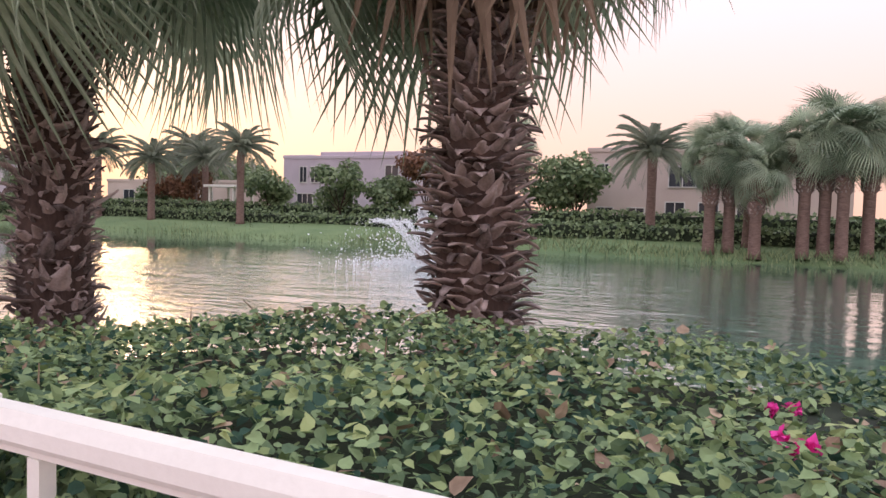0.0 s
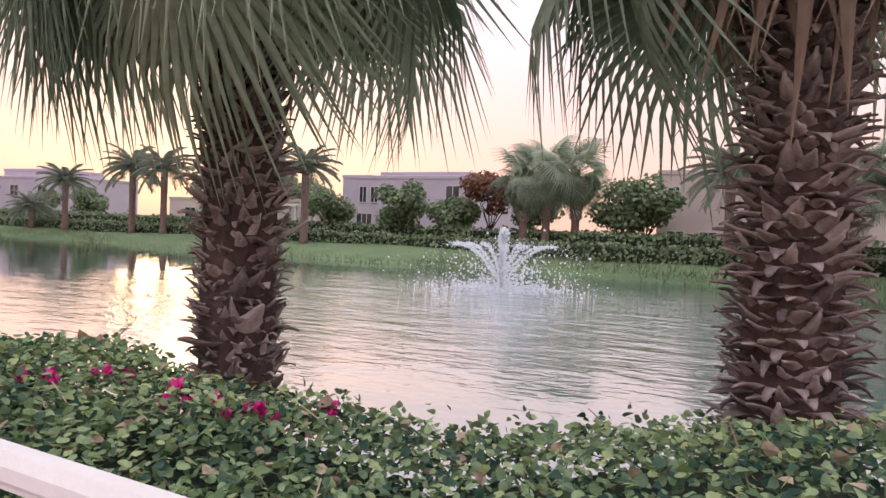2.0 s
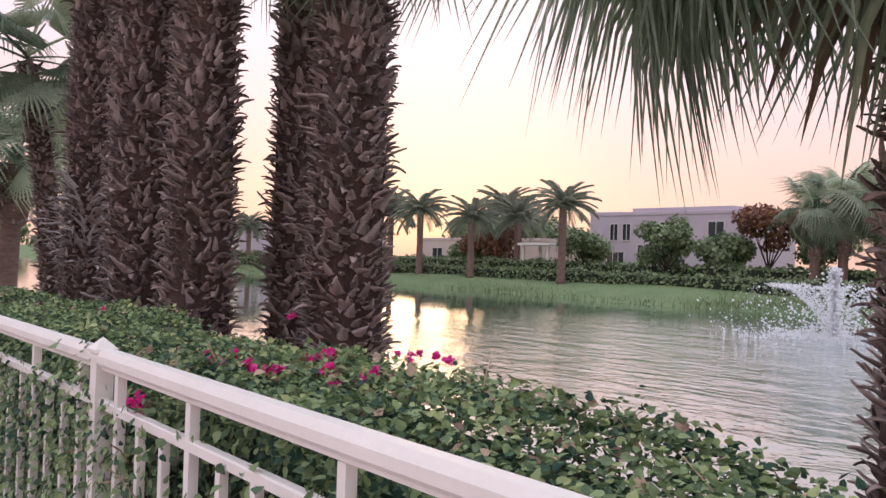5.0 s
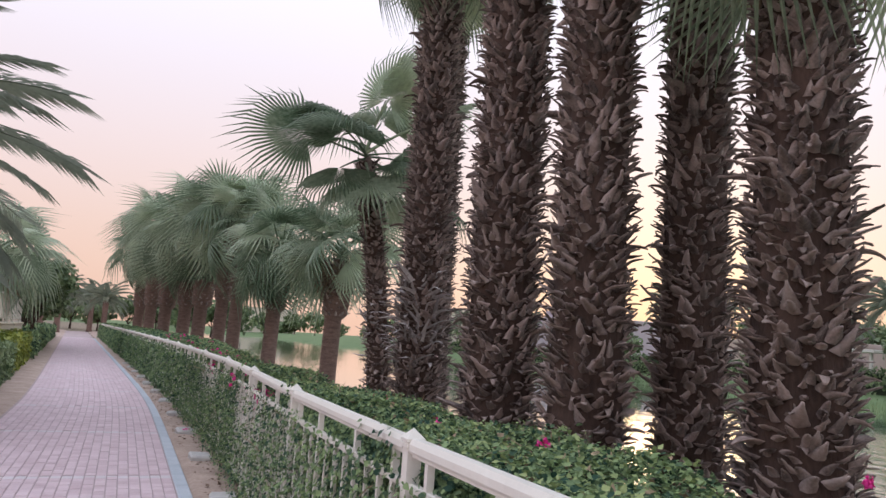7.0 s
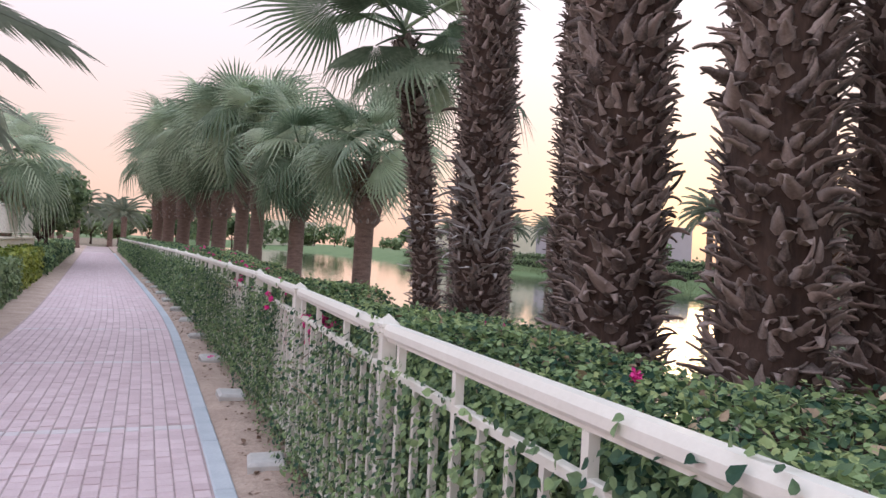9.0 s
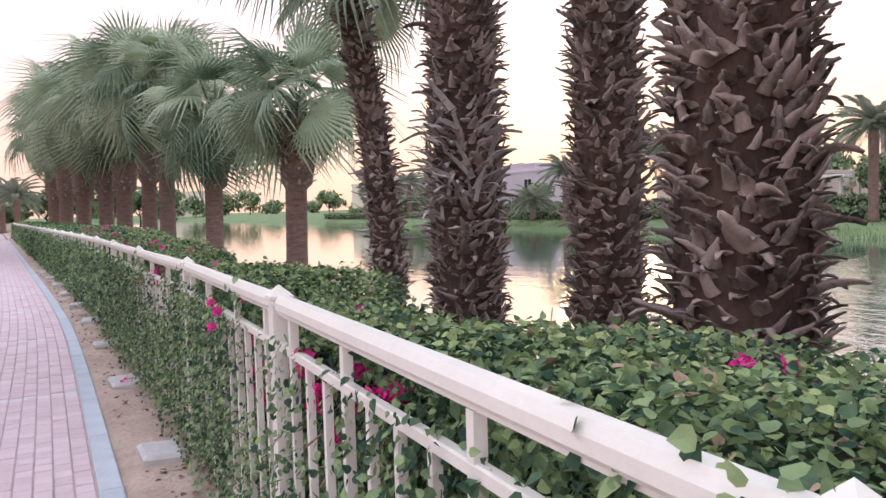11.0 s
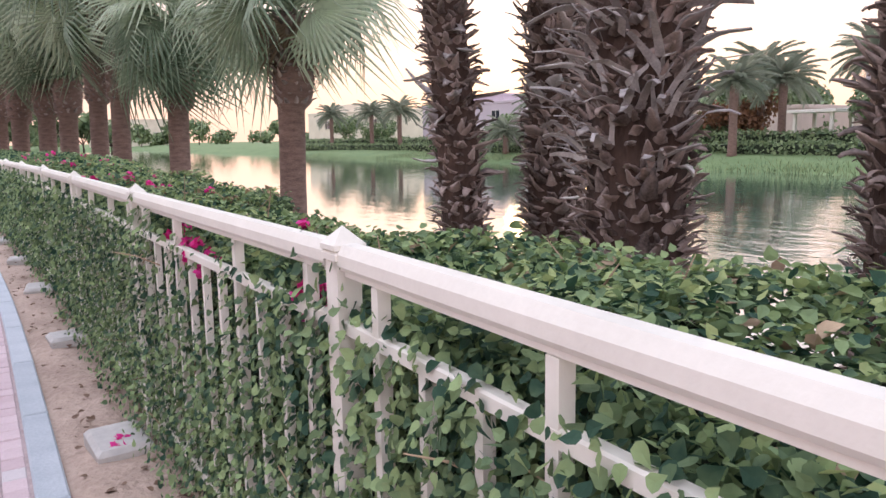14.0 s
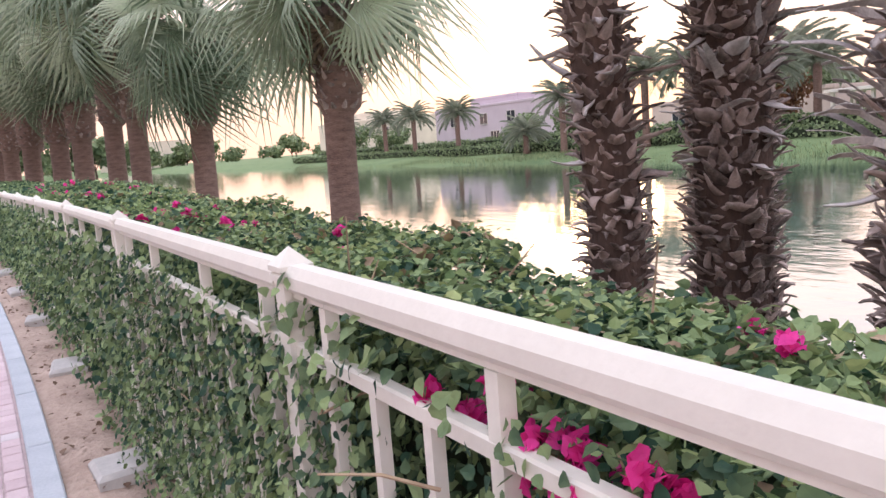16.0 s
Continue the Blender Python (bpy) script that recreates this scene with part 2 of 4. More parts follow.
# ---------------------------------------------------------------- mesh helpers
class Geo:
    """Vertices and faces gathered for one mesh."""

    def __init__(self):
        self.v, self.f = [], []

    def add(self, vs, fs):
        n = len(self.v)
        self.v += [tuple(p) for p in vs]
        self.f += [tuple(i + n for i in f) for f in fs]

    def box(self, x0, x1, y0, y1, z0, z1, cham=0.0):
        if cham:
            c = cham
            for ring in (0,):
                n = len(self.v)
                lv = [(z0, 0), (z1 - c, 0), (z1, c)]
                for z, s in lv:
                    self.v += [(x0 + s, y0 + s, z), (x1 - s, y0 + s, z), (x1 - s, y1 - s, z), (x0 + s, y1 - s, z)]
                for k in range(2):
                    for i in range(4):
                        j = (i + 1) % 4
                        self.f.append((n + 4 * k + i, n + 4 * k + j, n + 4 * k + 4 + j, n + 4 * k + 4 + i))
                self.f += [(n + 3, n + 2, n + 1, n), (n + 8, n + 9, n + 10, n + 11)]
            return
        self.add([(x0, y0, z0), (x1, y0, z0), (x1, y1, z0), (x0, y1, z0), (x0, y0, z1), (x1, y0, z1), (x1, y1, z1), (x0, y1, z1)],
                 [(3, 2, 1, 0), (4, 5, 6, 7), (0, 1, 5, 4), (1, 2, 6, 5), (2, 3, 7, 6), (3, 0, 4, 7)])

    def tube(self, pts, radii, n=8, cap=True):
        rings = []
        for k, p in enumerate(pts):
            a = Vector(pts[max(k - 1, 0)])
            b = Vector(pts[min(k + 1, len(pts) - 1)])
            q = (b - a).to_track_quat("Z", "Y")
            rings.append([Vector(p) + q @ Vector((radii[k] * math.cos(2 * math.pi * i / n), radii[k] * math.sin(2 * math.pi * i / n), 0)) for i in range(n)])
        vs = [v for r in rings for v in r]
        fs = [(k * n + i, k * n + (i + 1) % n, (k + 1) * n + (i + 1) % n, (k + 1) * n + i) for k in range(len(pts) - 1) for i in range(n)]
        if cap:
            fs += [tuple(range(n - 1, -1, -1)), tuple((len(pts) - 1) * n + i for i in range(n))]
        self.add(vs, fs)

    def prism(self, prof, y0, y1):
        n = len(prof)
        self.add([(x, y0, z) for x, z in prof] + [(x, y1, z) for x, z in prof],
                 [(i, (i + 1) % n, n + (i + 1) % n, n + i) for i in range(n)] + [tuple(range(n - 1, -1, -1)), tuple(range(n, 2 * n))])

    def mesh(self, name, material, smooth=False):
        me = bpy.data.meshes.new(name)
        me.from_pydata(self.v, [], self.f)
        me.materials.append(material)
        if smooth:
            me.polygons.foreach_set("use_smooth", [True] * len(me.polygons))
        return me


def raw_mesh(name, V, F, material):
    me = bpy.data.meshes.new(name)
    me.from_pydata(np.asarray(V, float).tolist(), [], np.asarray(F, int).tolist())
    me.materials.append(material)
    return me


def part(name, me, parent, label="", m=None):
    ob = new(name, me)
    ob.parent = parent
    if m is not None:
        ob.matrix_basis = m
    if label:
        ob["label"] = label
    return ob


def thing(name, label, category, at=(0, 0, 0), group="", kind="", turn=0.0):
    ob = new(name)
    ob.empty_display_size = 0.1
    ob.matrix_basis = pose(*at, 0, 0, turn)
    return tagged(ob, label, category, group, kind)


def leaf_cloud(P, N, size, rng, lift=0.5, fold=0.25):
    """Small folded heart-shaped leaves at the points P, lying roughly across the normals N."""
    n = len(P)
    N = N + rng.normal(0, lift, (n, 3))
    N /= np.linalg.norm(N, axis=1)[:, None] + 1e-9
    D = rng.normal(0, 1, (n, 3))
    D -= (D * N).sum(1)[:, None] * N
    D /= np.linalg.norm(D, axis=1)[:, None] + 1e-9
    S = np.cross(N, D)
    L = (size * rng.uniform(0.6, 1.3, n))[:, None]
    W = L * rng.uniform(0.34, 0.48, n)[:, None]
    V = np.stack([P, P + D * L * 0.12 + S * W * 0.85, P + D * L * 0.45 + S * W * 0.95, P + D * L - N * L * 0.18, P + D * L * 0.45 - S * W * 0.95, P + D * L * 0.12 - S * W * 0.85, P + D * L * 0.42 - N * W * fold], 1).reshape(-1, 3)
    b = (7 * np.arange(n))[:, None]
    F = np.concatenate([b + np.array(t) for t in ((0, 6, 1), (1, 6, 2), (2, 6, 3), (3, 6, 4), (4, 6, 5), (5, 6, 0))], 0)
    return V, F


def bend(y):
    """How far path, fence and hedge swing to the left at y."""
    d = y - 25.5
    return -0.029 * (d + math.sqrt(d * d + 9.0))


BUMP = ((2, 0.0), (12, -0.01), (14, -0.03), (16, -0.02), (18, 0.045), (20, 0.08), (22, 0.035), (24, 0.01), (28, 0.0))


def fence_x(y):
    """Where the fence line runs, a little out of true from post to post."""
    return 0.5 + bend(y) + float(np.interp(y, [a for a, _ in BUMP], [b for _, b in BUMP]))


# ---------------------------------------------------------------- ground and water
def ground_height(x, y):
    pts = ((-4000, 0.0), (2.2, -0.03), (3.4, -0.35), (4.6, -0.95), (8, -1.6), (30, -1.6), (34.5, -0.72), (36.5, -0.25), (40, 0.15), (46, 0.55), (4000, 0.6))
    z = pts[-1][1]
    for (xa, za), (xb, zb) in zip(pts, pts[1:]):
        if xa <= x <= xb:
            z = za + (zb - za) * (x - xa) / (xb - xa)
            break
    k = min(max((y - 235) / 20, 0), 1)
    return z * (1 - k) + max(z, 0.1) * k


def build_ground():
    xs = [-3000, -600, -120, -40, -12, -6, -4, -2.2, -1.0, 0.6, 1.4, 2.0, 2.4, 2.8, 3.2, 3.6, 4.0, 4.4, 4.8, 6, 8, 14, 22, 30, 32, 33.5] + [34 + 0.5 * i for i in range(16)] + [43, 46, 50, 60, 90, 200, 800, 3000]
    ys = [-3000, -600, -150, -60, -30, -15] + [-8 + 2 * i for i in range(50)] + [100, 120, 140, 160, 190, 220, 235, 240, 245, 250, 255, 270, 320, 500, 1000, 3000]
    g = Geo()
    rng = random.Random(4)
    for y in ys:
        for x in xs:
            w = 0.9 * math.sin(y * 0.11) + 0.6 * math.sin(y * 0.31 + 1) if 30 < x < 44 else 0.0
            g.v.append((x + w, y, ground_height(x, y) + (rng.uniform(-0.05, 0.05) if 34 < x < 46 else 0)))
    nx = len(xs)
    for j in range(len(ys) - 1):
        for i in range(nx - 1):
            a = j * nx + i
            g.f.append((a, a + 1, a + nx + 1, a + nx))
    me = g.mesh("ground", M_EARTH, True)
    me.materials.append(M_GRASS)
    for p in me.polygons:
        if p.center.x > 33 or p.center.y > 240:
            p.material_index = 1
    tagged(new("ground", me), "brown earth bank and far green grass slope", "ground", kind="structure")
    w = Geo()
    w.add([(2.5, -400, WATER_Z), (40, -400, WATER_Z), (40, 262, WATER_Z), (2.5, 262, WATER_Z)], [(0, 1, 2, 3)])
    tagged(new("water", w.mesh("water", M_WATER)), "calm green lake water with sunset reflections", "water", kind="structure")
    # sandy verges
    for name, xa, xb, seed in (("sand_verge", 0.16, 0.95, 2), ("sand_verge", -3.4, -1.865, 3)):
        g = Geo()
        rows, cols = 260, 12
        for j in range(rows + 1):
            y = 2 + j * 0.25 if j < 200 else 52 + (j - 200) * 0.8
            for i in range(cols + 1):
                x = xa + (xb - xa) * i / cols
                h = 0.02 + 0.018 * noise.noise((x * 7, y * 7, seed)) + 0.03 * noise.noise((x * 2, y * 2, seed + 5))
                g.v.append((x + bend(y), y, max(h, 0.004) if 0 < i < cols else 0.004))
        for j in range(rows):
            for i in range(cols):
                a = j * (cols + 1) + i
                g.f.append((a, a + 1, a + cols + 2, a + cols + 1))
        tagged(new(name, g.mesh(name, M_SAND, True)), "trodden beige sand strip beside the brick path", "sand", kind="structure")


build_ground()


# ---------------------------------------------------------------- fence
FX = 0.5
MAIN = {18.0}
POSTS = [0.0, 2.0, 4.1, 6.2, 8.1, 10.1] + [2.0 * k for k in range(6, 38)]


def build_fence():
    prof = [(-0.026, 0.0), (-0.026, 0.022), (-0.015, 0.041), (0.015, 0.041), (0.026, 0.022), (0.026, 0.0), (0.018, -0.010), (-0.018, -0.010)]
    fence = thing("fence", "cream-white painted metal railing overgrown with bougainvillea", "fence", (FX, 14, 0))
    g = Geo()
    g.box(-0.011, 0.011, -0.011, 0.011, 0.160, 0.896)
    short = g.mesh("baluster", M_PAINT)
    g = Geo()
    g.box(-0.013, 0.013, -0.013, 0.013, -0.05, 1.008)
    tall = g.mesh("tall_baluster", M_PAINT)
    rest = Geo()
    for k in range(1, 36):
        y, y2 = POSTS[k], POSTS[k + 1]
        x, x2 = fence_x(y), fence_x(y2)
        yaw = math.degrees(math.atan2(-(x2 - x), y2 - y))
        main = y in MAIN
        hw = 0.030 if main else 0.026
        at = pose(x - FX, y - 14, 0, 0, 0, yaw)
        g = Geo()
        g.box(-hw, hw, -hw, hw, -0.15, 1.040, 0.004)
        post = part("post", g.mesh("post", M_PAINT), fence, m=at)
        g = Geo()
        e = hw + 0.007
        g.add([(sx * d, sy * d, z) for z, d in ((1.040, e), (1.052, e), (1.056, e - 0.006), (1.060, e + 0.001), (1.070, e + 0.001)) for sx, sy in ((-1, -1), (1, -1), (1, 1), (-1, 1))] + [(0, 0, 1.105)],
              [(3, 2, 1, 0)] + [(4 * a + i, 4 * a + (i + 1) % 4, 4 * a + 4 + (i + 1) % 4, 4 * a + 4 + i) for a in range(4) for i in range(4)] + [(16 + i, 16 + (i + 1) % 4, 20) for i in range(4)])
        part("cap", g.mesh("post_cap", M_PAINT), post)
        if k == 35:
            break
        L = math.hypot(x2 - x, y2 - y)
        g = Geo()
        g.prism([(a, b + 1.031) for a, b in prof], hw + (0.03 if main else 0.010), L - (0.05 if y2 in MAIN else 0.028))
        part("top_rail", g.mesh("top_rail", M_PAINT), fence, m=at)
        g = Geo()
        g.box(-0.011, 0.011, 0.03, L - 0.03, 1.009, 1.020)
        part("rail_channel", g.mesh("rail_channel", M_PAINT), fence, m=at)
        for name, z in (("middle_rail", 0.908), ("bottom_rail", 0.145)):
            g = Geo()
            g.box(-0.014, 0.014, 0.02, L - 0.02, z - 0.013, z + 0.013, 0.004)
            part(name, g.mesh(name, M_PAINT), fence, m=at)
        for i in range(1, 12):
            src = tall if i in (1, 4, 8, 11) else short
            if 8 <= y <= 44:
                part("baluster", src, fence, m=at @ pose(0, L * i / 12, 0))
            else:
                mm = at @ pose(0, L * i / 12, 0)
                rest.add([mm @ v.co for v in src.vertices], [tuple(p.vertices) for p in src.polygons])
    part("balusters", rest.mesh("balusters", M_PAINT), fence)["kind"] = "stuff"


build_fence()


# ---------------------------------------------------------------- bougainvillea hedge along the fence
BACK = ((-5, 2.4), (5.4, 2.3), (6.5, 2.1), (7.0, 2.05), (7.6, 1.7), (8.2, 1.5), (9.3, 1.4), (11.6, 1.5), (13.5, 1.7), (15.3, 1.55), (16.7, 1.6), (17.6, 1.35), (18.4, 1.1), (19.0, 1.3), (19.6, 1.32), (20.7, 1.1), (21.2, 1.2), (22.6, 1.27), (24, 1.5), (30, 1.9), (80, 2.0))


def hedge_back(y):
    return np.interp(y, [a for a, _ in BACK], [b for _, b in BACK]) + 0.06 * np.sin(y * 3.1) + 0.05 * np.sin(y * 7.3)


def hedge_top(x, y):
    return 0.94 + 0.025 * np.sin(x * 5 + y * 1.7) + 0.03 * np.sin(y * 2.3 + 0.5) + 0.02 * np.sin(y * 6.1 + x * 3) - 0.07 * np.exp(-(((y - 7.75) / 0.5) ** 2)) * np.clip((x - 0.9) / 0.4, 0, 1) + np.where(y > 26, 0.10, 0.0) * np.clip((y - 26) / 4, 0, 1)


def bend_np(y):
    """The same swing for many places at once, with the fence's own wander."""
    d = y - 25.5
    return -0.029 * (d + np.sqrt(d * d + 9.0)) + np.interp(y, [a for a, _ in BUMP], [b for _, b in BUMP])


def build_hedge():
    rng = np.random.default_rng(11)
    hedge = thing("bougainvillea_hedge", "clipped bougainvillea hedge with magenta flowers growing through the white fence", "hedge", (1.2, 14, 0))
    inv = Matrix.Translation((-1.2, -14, 0))
    # near-black sheet behind the leaves: the hedge's inner shade put into colour
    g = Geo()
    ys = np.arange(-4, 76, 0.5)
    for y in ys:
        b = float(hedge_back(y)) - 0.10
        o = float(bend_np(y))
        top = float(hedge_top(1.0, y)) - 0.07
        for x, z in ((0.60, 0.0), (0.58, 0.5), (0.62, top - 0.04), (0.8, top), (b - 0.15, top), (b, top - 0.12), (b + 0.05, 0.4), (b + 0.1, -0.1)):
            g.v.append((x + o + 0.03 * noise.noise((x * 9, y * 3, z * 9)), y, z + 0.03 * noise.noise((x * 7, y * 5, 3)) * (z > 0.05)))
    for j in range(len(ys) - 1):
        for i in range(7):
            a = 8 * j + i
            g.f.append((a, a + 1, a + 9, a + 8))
    ob = part("shade_core", g.mesh("hedge_core", M_CORE, True), hedge, "near-black sheet for the shade inside the hedge")
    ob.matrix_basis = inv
    V, F, n = [], [], 0

    def put(P, N, size, lift):
        nonlocal n
        v, f = leaf_cloud(P, N, size, rng, lift)
        V.append(v)
        F.append(f + n)
        n += len(v)

    for ya, yb, dens, size in ((3.5, 24, 3000, 0.0272), (24, 40, 1000, 0.047), (40, 74, 260, 0.085)):
        # the flat top, with a ragged back edge
        m = int(dens * (yb - ya) * 1.6)
        y = rng.uniform(ya, yb, m)
        u = rng.uniform(0, 1.04, m)
        b = hedge_back(y)
        x = 0.52 + (b - 0.52) * u
        z = hedge_top(x, y) + rng.normal(0, 0.022, m) - 0.09 * np.clip(u - 0.9, 0, 1) * 10 * rng.uniform(0.2, 1, m)
        put(np.stack([x + bend_np(y), y, z], 1), np.tile((0.0, 0.0, 1.0), (m, 1)), size, 0.55)
        # the lake side
        m = int(dens * (yb - ya) * 0.28)
        y = rng.uniform(ya, yb, m)
        z = rng.uniform(0.3, 0.93, m)
        x = hedge_back(y) + rng.normal(0, 0.04, m)
        put(np.stack([x + bend_np(y), y, z], 1), np.tile((1.0, 0.0, 0.3), (m, 1)), size, 0.5)
        # the path side, through and in front of the balusters, with thin patches
        m = int(dens * (yb - ya) * 2.9)
        y = rng.uniform(ya, yb, m)
        z = rng.uniform(0.06, 0.96, m)
        bare = np.zeros(m)
        for yc, w, zc in ((11.2, 0.5, 0.8), (9.5, 0.3, 0.8), (17.5, 0.35, 0.8), (18.3, 0.4, 0.75), (20.9, 0.35, 0.88), (21.5, 0.2, 0.8)):
            bare = np.maximum(bare, np.exp(-(((y - yc) / w) ** 2) - ((z - zc) / 0.28) ** 2))
        keep = rng.uniform(0, 1, m) > bare * 0.97
        y, z = y[keep], z[keep]
        m = len(y)
        deep = rng.uniform(0, 1, m)
        x = 0.575 - 0.125 * deep ** np.where((y > 18.9) & ((y < 20.4) | (y > 21.7) | (z < 0.7)), 1.3, 2.4) - 0.10 * (deep > 0.88) * rng.uniform(0, 1, m) * np.clip(1.1 - z, 0, 1)
        x = np.where((z > 0.92) & (rng.uniform(0, 1, m) < 0.6), 0.58, x)
        put(np.stack([x + bend_np(y), y, z], 1), np.tile((-1.0, 0.0, 0.45), (m, 1)), size * 0.95, 0.5)
        # leaves deeper in, behind the balusters
        m = int(dens * (yb - ya) * 0.9)
        y = rng.uniform(ya, yb, m)
        z = rng.uniform(0.06, 0.93, m)
        x = 0.57 + rng.uniform(0, 0.09, m)
        put(np.stack([x + bend_np(y), y, z], 1), np.tile((-1.0, 0.0, 0.4), (m, 1)), size, 0.5)
    ob = part("leaves", raw_mesh("hedge_leaves", np.concatenate(V), np.concatenate(F), M_LEAF), hedge, "dull green heart-shaped leaves")
    ob.matrix_basis = inv
    ob["kind"] = "stuff"
    # young yellow-green shoots on the clipped top
    m = 20000
    y = rng.uniform(3.5, 30, m)
    x = 0.56 + (hedge_back(y) - 0.6) * rng.uniform(0, 1, m)
    v, f = leaf_cloud(np.stack([x + bend_np(y) - 1.2, y - 14, hedge_top(x, y) + rng.uniform(0.0, 0.045, m)], 1), np.tile((0.0, 0.0, 1.0), (m, 1)), 0.027, rng, 0.45)
    ob = part("young_leaves", raw_mesh("hedge_young_leaves", v, f, M_YOUNG), hedge, "pale yellow-green young leaves on the top")
    ob["kind"] = "stuff"
    # sprays that hang over the rail and the posts
    C = []
    for yc, zc, k in ((6.32, 1.02, 46), (8.2, 1.05, 60), (8.45, 1.0, 30), (12.12, 0.98, 46), (12.35, 0.95, 24), (14.22, 1.0, 64), (14.5, 0.97, 40), (16.1, 1.04, 50), (16.3, 1.0, 24), (18.62, 1.0, 26), (20.06, 0.98, 22), (20.2, 0.93, 22), (21.95, 1.0, 30), (21.7, 0.98, 26), (20.75, 0.9, 26)):
        C.append(np.stack([0.482 + rng.normal(0, 0.016, k), yc + rng.normal(0, 0.07, k), zc + rng.normal(0, 0.045, k)], 1))
    P = np.concatenate(C)
    P[:, 0] += bend_np(P[:, 1]) - 1.2
    P[:, 1] -= 14
    v, f = leaf_cloud(P, np.tile((-1.0, 0.0, 0.7), (len(P), 1)), 0.03, rng, 0.4)
    ob = part("overhanging_leaves", raw_mesh("hedge_overhang", v, f, M_LEAF), hedge, "green leaf sprays hanging over the white rail")
    ob["kind"] = "stuff"
    # dry leaves and bare stems showing in the green
    m = 2800
    y = rng.uniform(3, 30, m)
    x = 0.6 + (hedge_back(y) - 0.65) * rng.uniform(0, 1, m)
    v, f = leaf_cloud(np.stack([x + bend_np(y) - 1.2, y - 14, hedge_top(x, y) + rng.uniform(-0.01, 0.03, m)], 1), np.tile((0.0, 0.0, 1.0), (m, 1)), 0.038, rng, 0.6)
    ob = part("dry_leaves", raw_mesh("hedge_dry_leaves", v, f, M_DRYS), hedge, "dry beige leaves among the green")
    ob["kind"] = "stuff"
    st = Geo()
    rs = random.Random(31)
    for _ in range(420):
        yy = rs.uniform(3, 26)
        side = rs.random() < 0.5
        xx = 0.6 + (float(hedge_back(yy)) - 0.65) * rs.random() if side else 0.5 + rs.uniform(-0.05, 0.08)
        zz = float(hedge_top(xx, yy)) - 0.04 if side else rs.uniform(0.1, 0.85)
        o = float(bend_np(yy))
        p = Vector((xx + o - 1.2, yy - 14, zz))
        d = Vector((rs.gauss(0, 0.6), rs.gauss(0, 0.8), rs.uniform(0.1, 0.7))).normalized() * rs.uniform(0.08, 0.2)
        st.tube([p, p + d * 0.5 + Vector((0, 0, 0.01)), p + d], [0.003, 0.0025, 0.0015], 4, False)
    ob = part("stems", st.mesh("stems", M_DRYS), hedge, "thin brown woody stems")
    ob["kind"] = "stuff"
    # flower clusters of paper-thin bracts
    kinds = []
    for k in range(5):
        r = np.random.default_rng(40 + k)
        m = 26
        P = r.normal(0, 1, (m, 3))
        P /= np.linalg.norm(P, axis=1)[:, None]
        v, f = leaf_cloud(P * r.uniform(0.004, 0.018, m)[:, None], P, 0.023, r, 0.5)
        kinds.append(raw_mesh("bracts", v, f, M_FLOWER))
    r = random.Random(8)
    spots = list(FLOWERS)
    for x, y in ON_TOP:
        for _ in range(3):
            xx, yy = x + r.gauss(0, 0.03), y + r.gauss(0, 0.03)
            spots.append((xx, yy, float(hedge_top(xx, yy)) + r.uniform(0.0, 0.04), r.uniform(0.6, 1.05)))
    for _ in range(34):
        spots.append((r.uniform(0.66, 1.25), r.uniform(23.0, 35.0), 0.0, r.uniform(1.0, 1.7)))
        spots[-1] = (*spots[-1][:2], float(hedge_top(spots[-1][0], spots[-1][1])) + 0.03, spots[-1][3])
    for y, z in IN_FENCE:
        for _ in range(2):
            spots.append((0.54 + r.uniform(-0.04, 0.02), y + r.gauss(0, 0.025), z + r.gauss(0, 0.02), r.uniform(0.8, 1.25)))
    for x, y, z, s in spots:
        ob = part("flower", kinds[r.randrange(5)], hedge, "magenta bougainvillea flower")
        ob.matrix_basis = Matrix.Translation((x + fence_x(y) - 0.5 - 1.2, y - 14, z)) @ Euler((r.uniform(0, 6), r.uniform(0, 6), r.uniform(0, 6))).to_matrix().to_4x4() @ Matrix.Scale(s, 4)


FLOWERS = ((0.33, 21.8, 0.05, 1.5), (0.34, 21.86, 0.06, 1.2), (0.41, 18.73, 0.98, 0.85), (0.42, 18.66, 0.955, 0.8), (0.40, 18.70, 0.885, 0.8), (0.43, 18.77, 0.93, 0.65))
ON_TOP = (
    (1.18, 9.62), (0.9, 8.59), (1.04, 8.54), (1.21, 8.45), (1.17, 8.16), (1.24, 7.99), (1.29, 7.94), (1.47, 7.87), (1.7, 12.0), (0.93, 10.15), (0.9, 9.57), (1.05, 9.61),
    (0.74, 9.62), (0.89, 9.46), (1.48, 30.27), (1.39, 27.6), (1.1, 23.63), (0.96, 25.49), (0.97, 24.69), (1.23, 25.46), (1.09, 24.19), (1.01, 22.94), (0.99, 21.28), (1.13, 23.19),
    (1.23, 16.72), (1.22, 15.57), (1.02, 18.61), (1.54, 29.29), (1.77, 5.14), (1.31, 5.09), (1.37, 14.61), (1.39, 13.36), (2.05, 13.46), (1.03, 12.25), (1.19, 12.31), (1.04, 11.93),
    (0.98, 11.96), (1.21, 11.9), (1.15, 11.77), (1.11, 11.67), (1.19, 11.56), (1.61, 11.77),
)
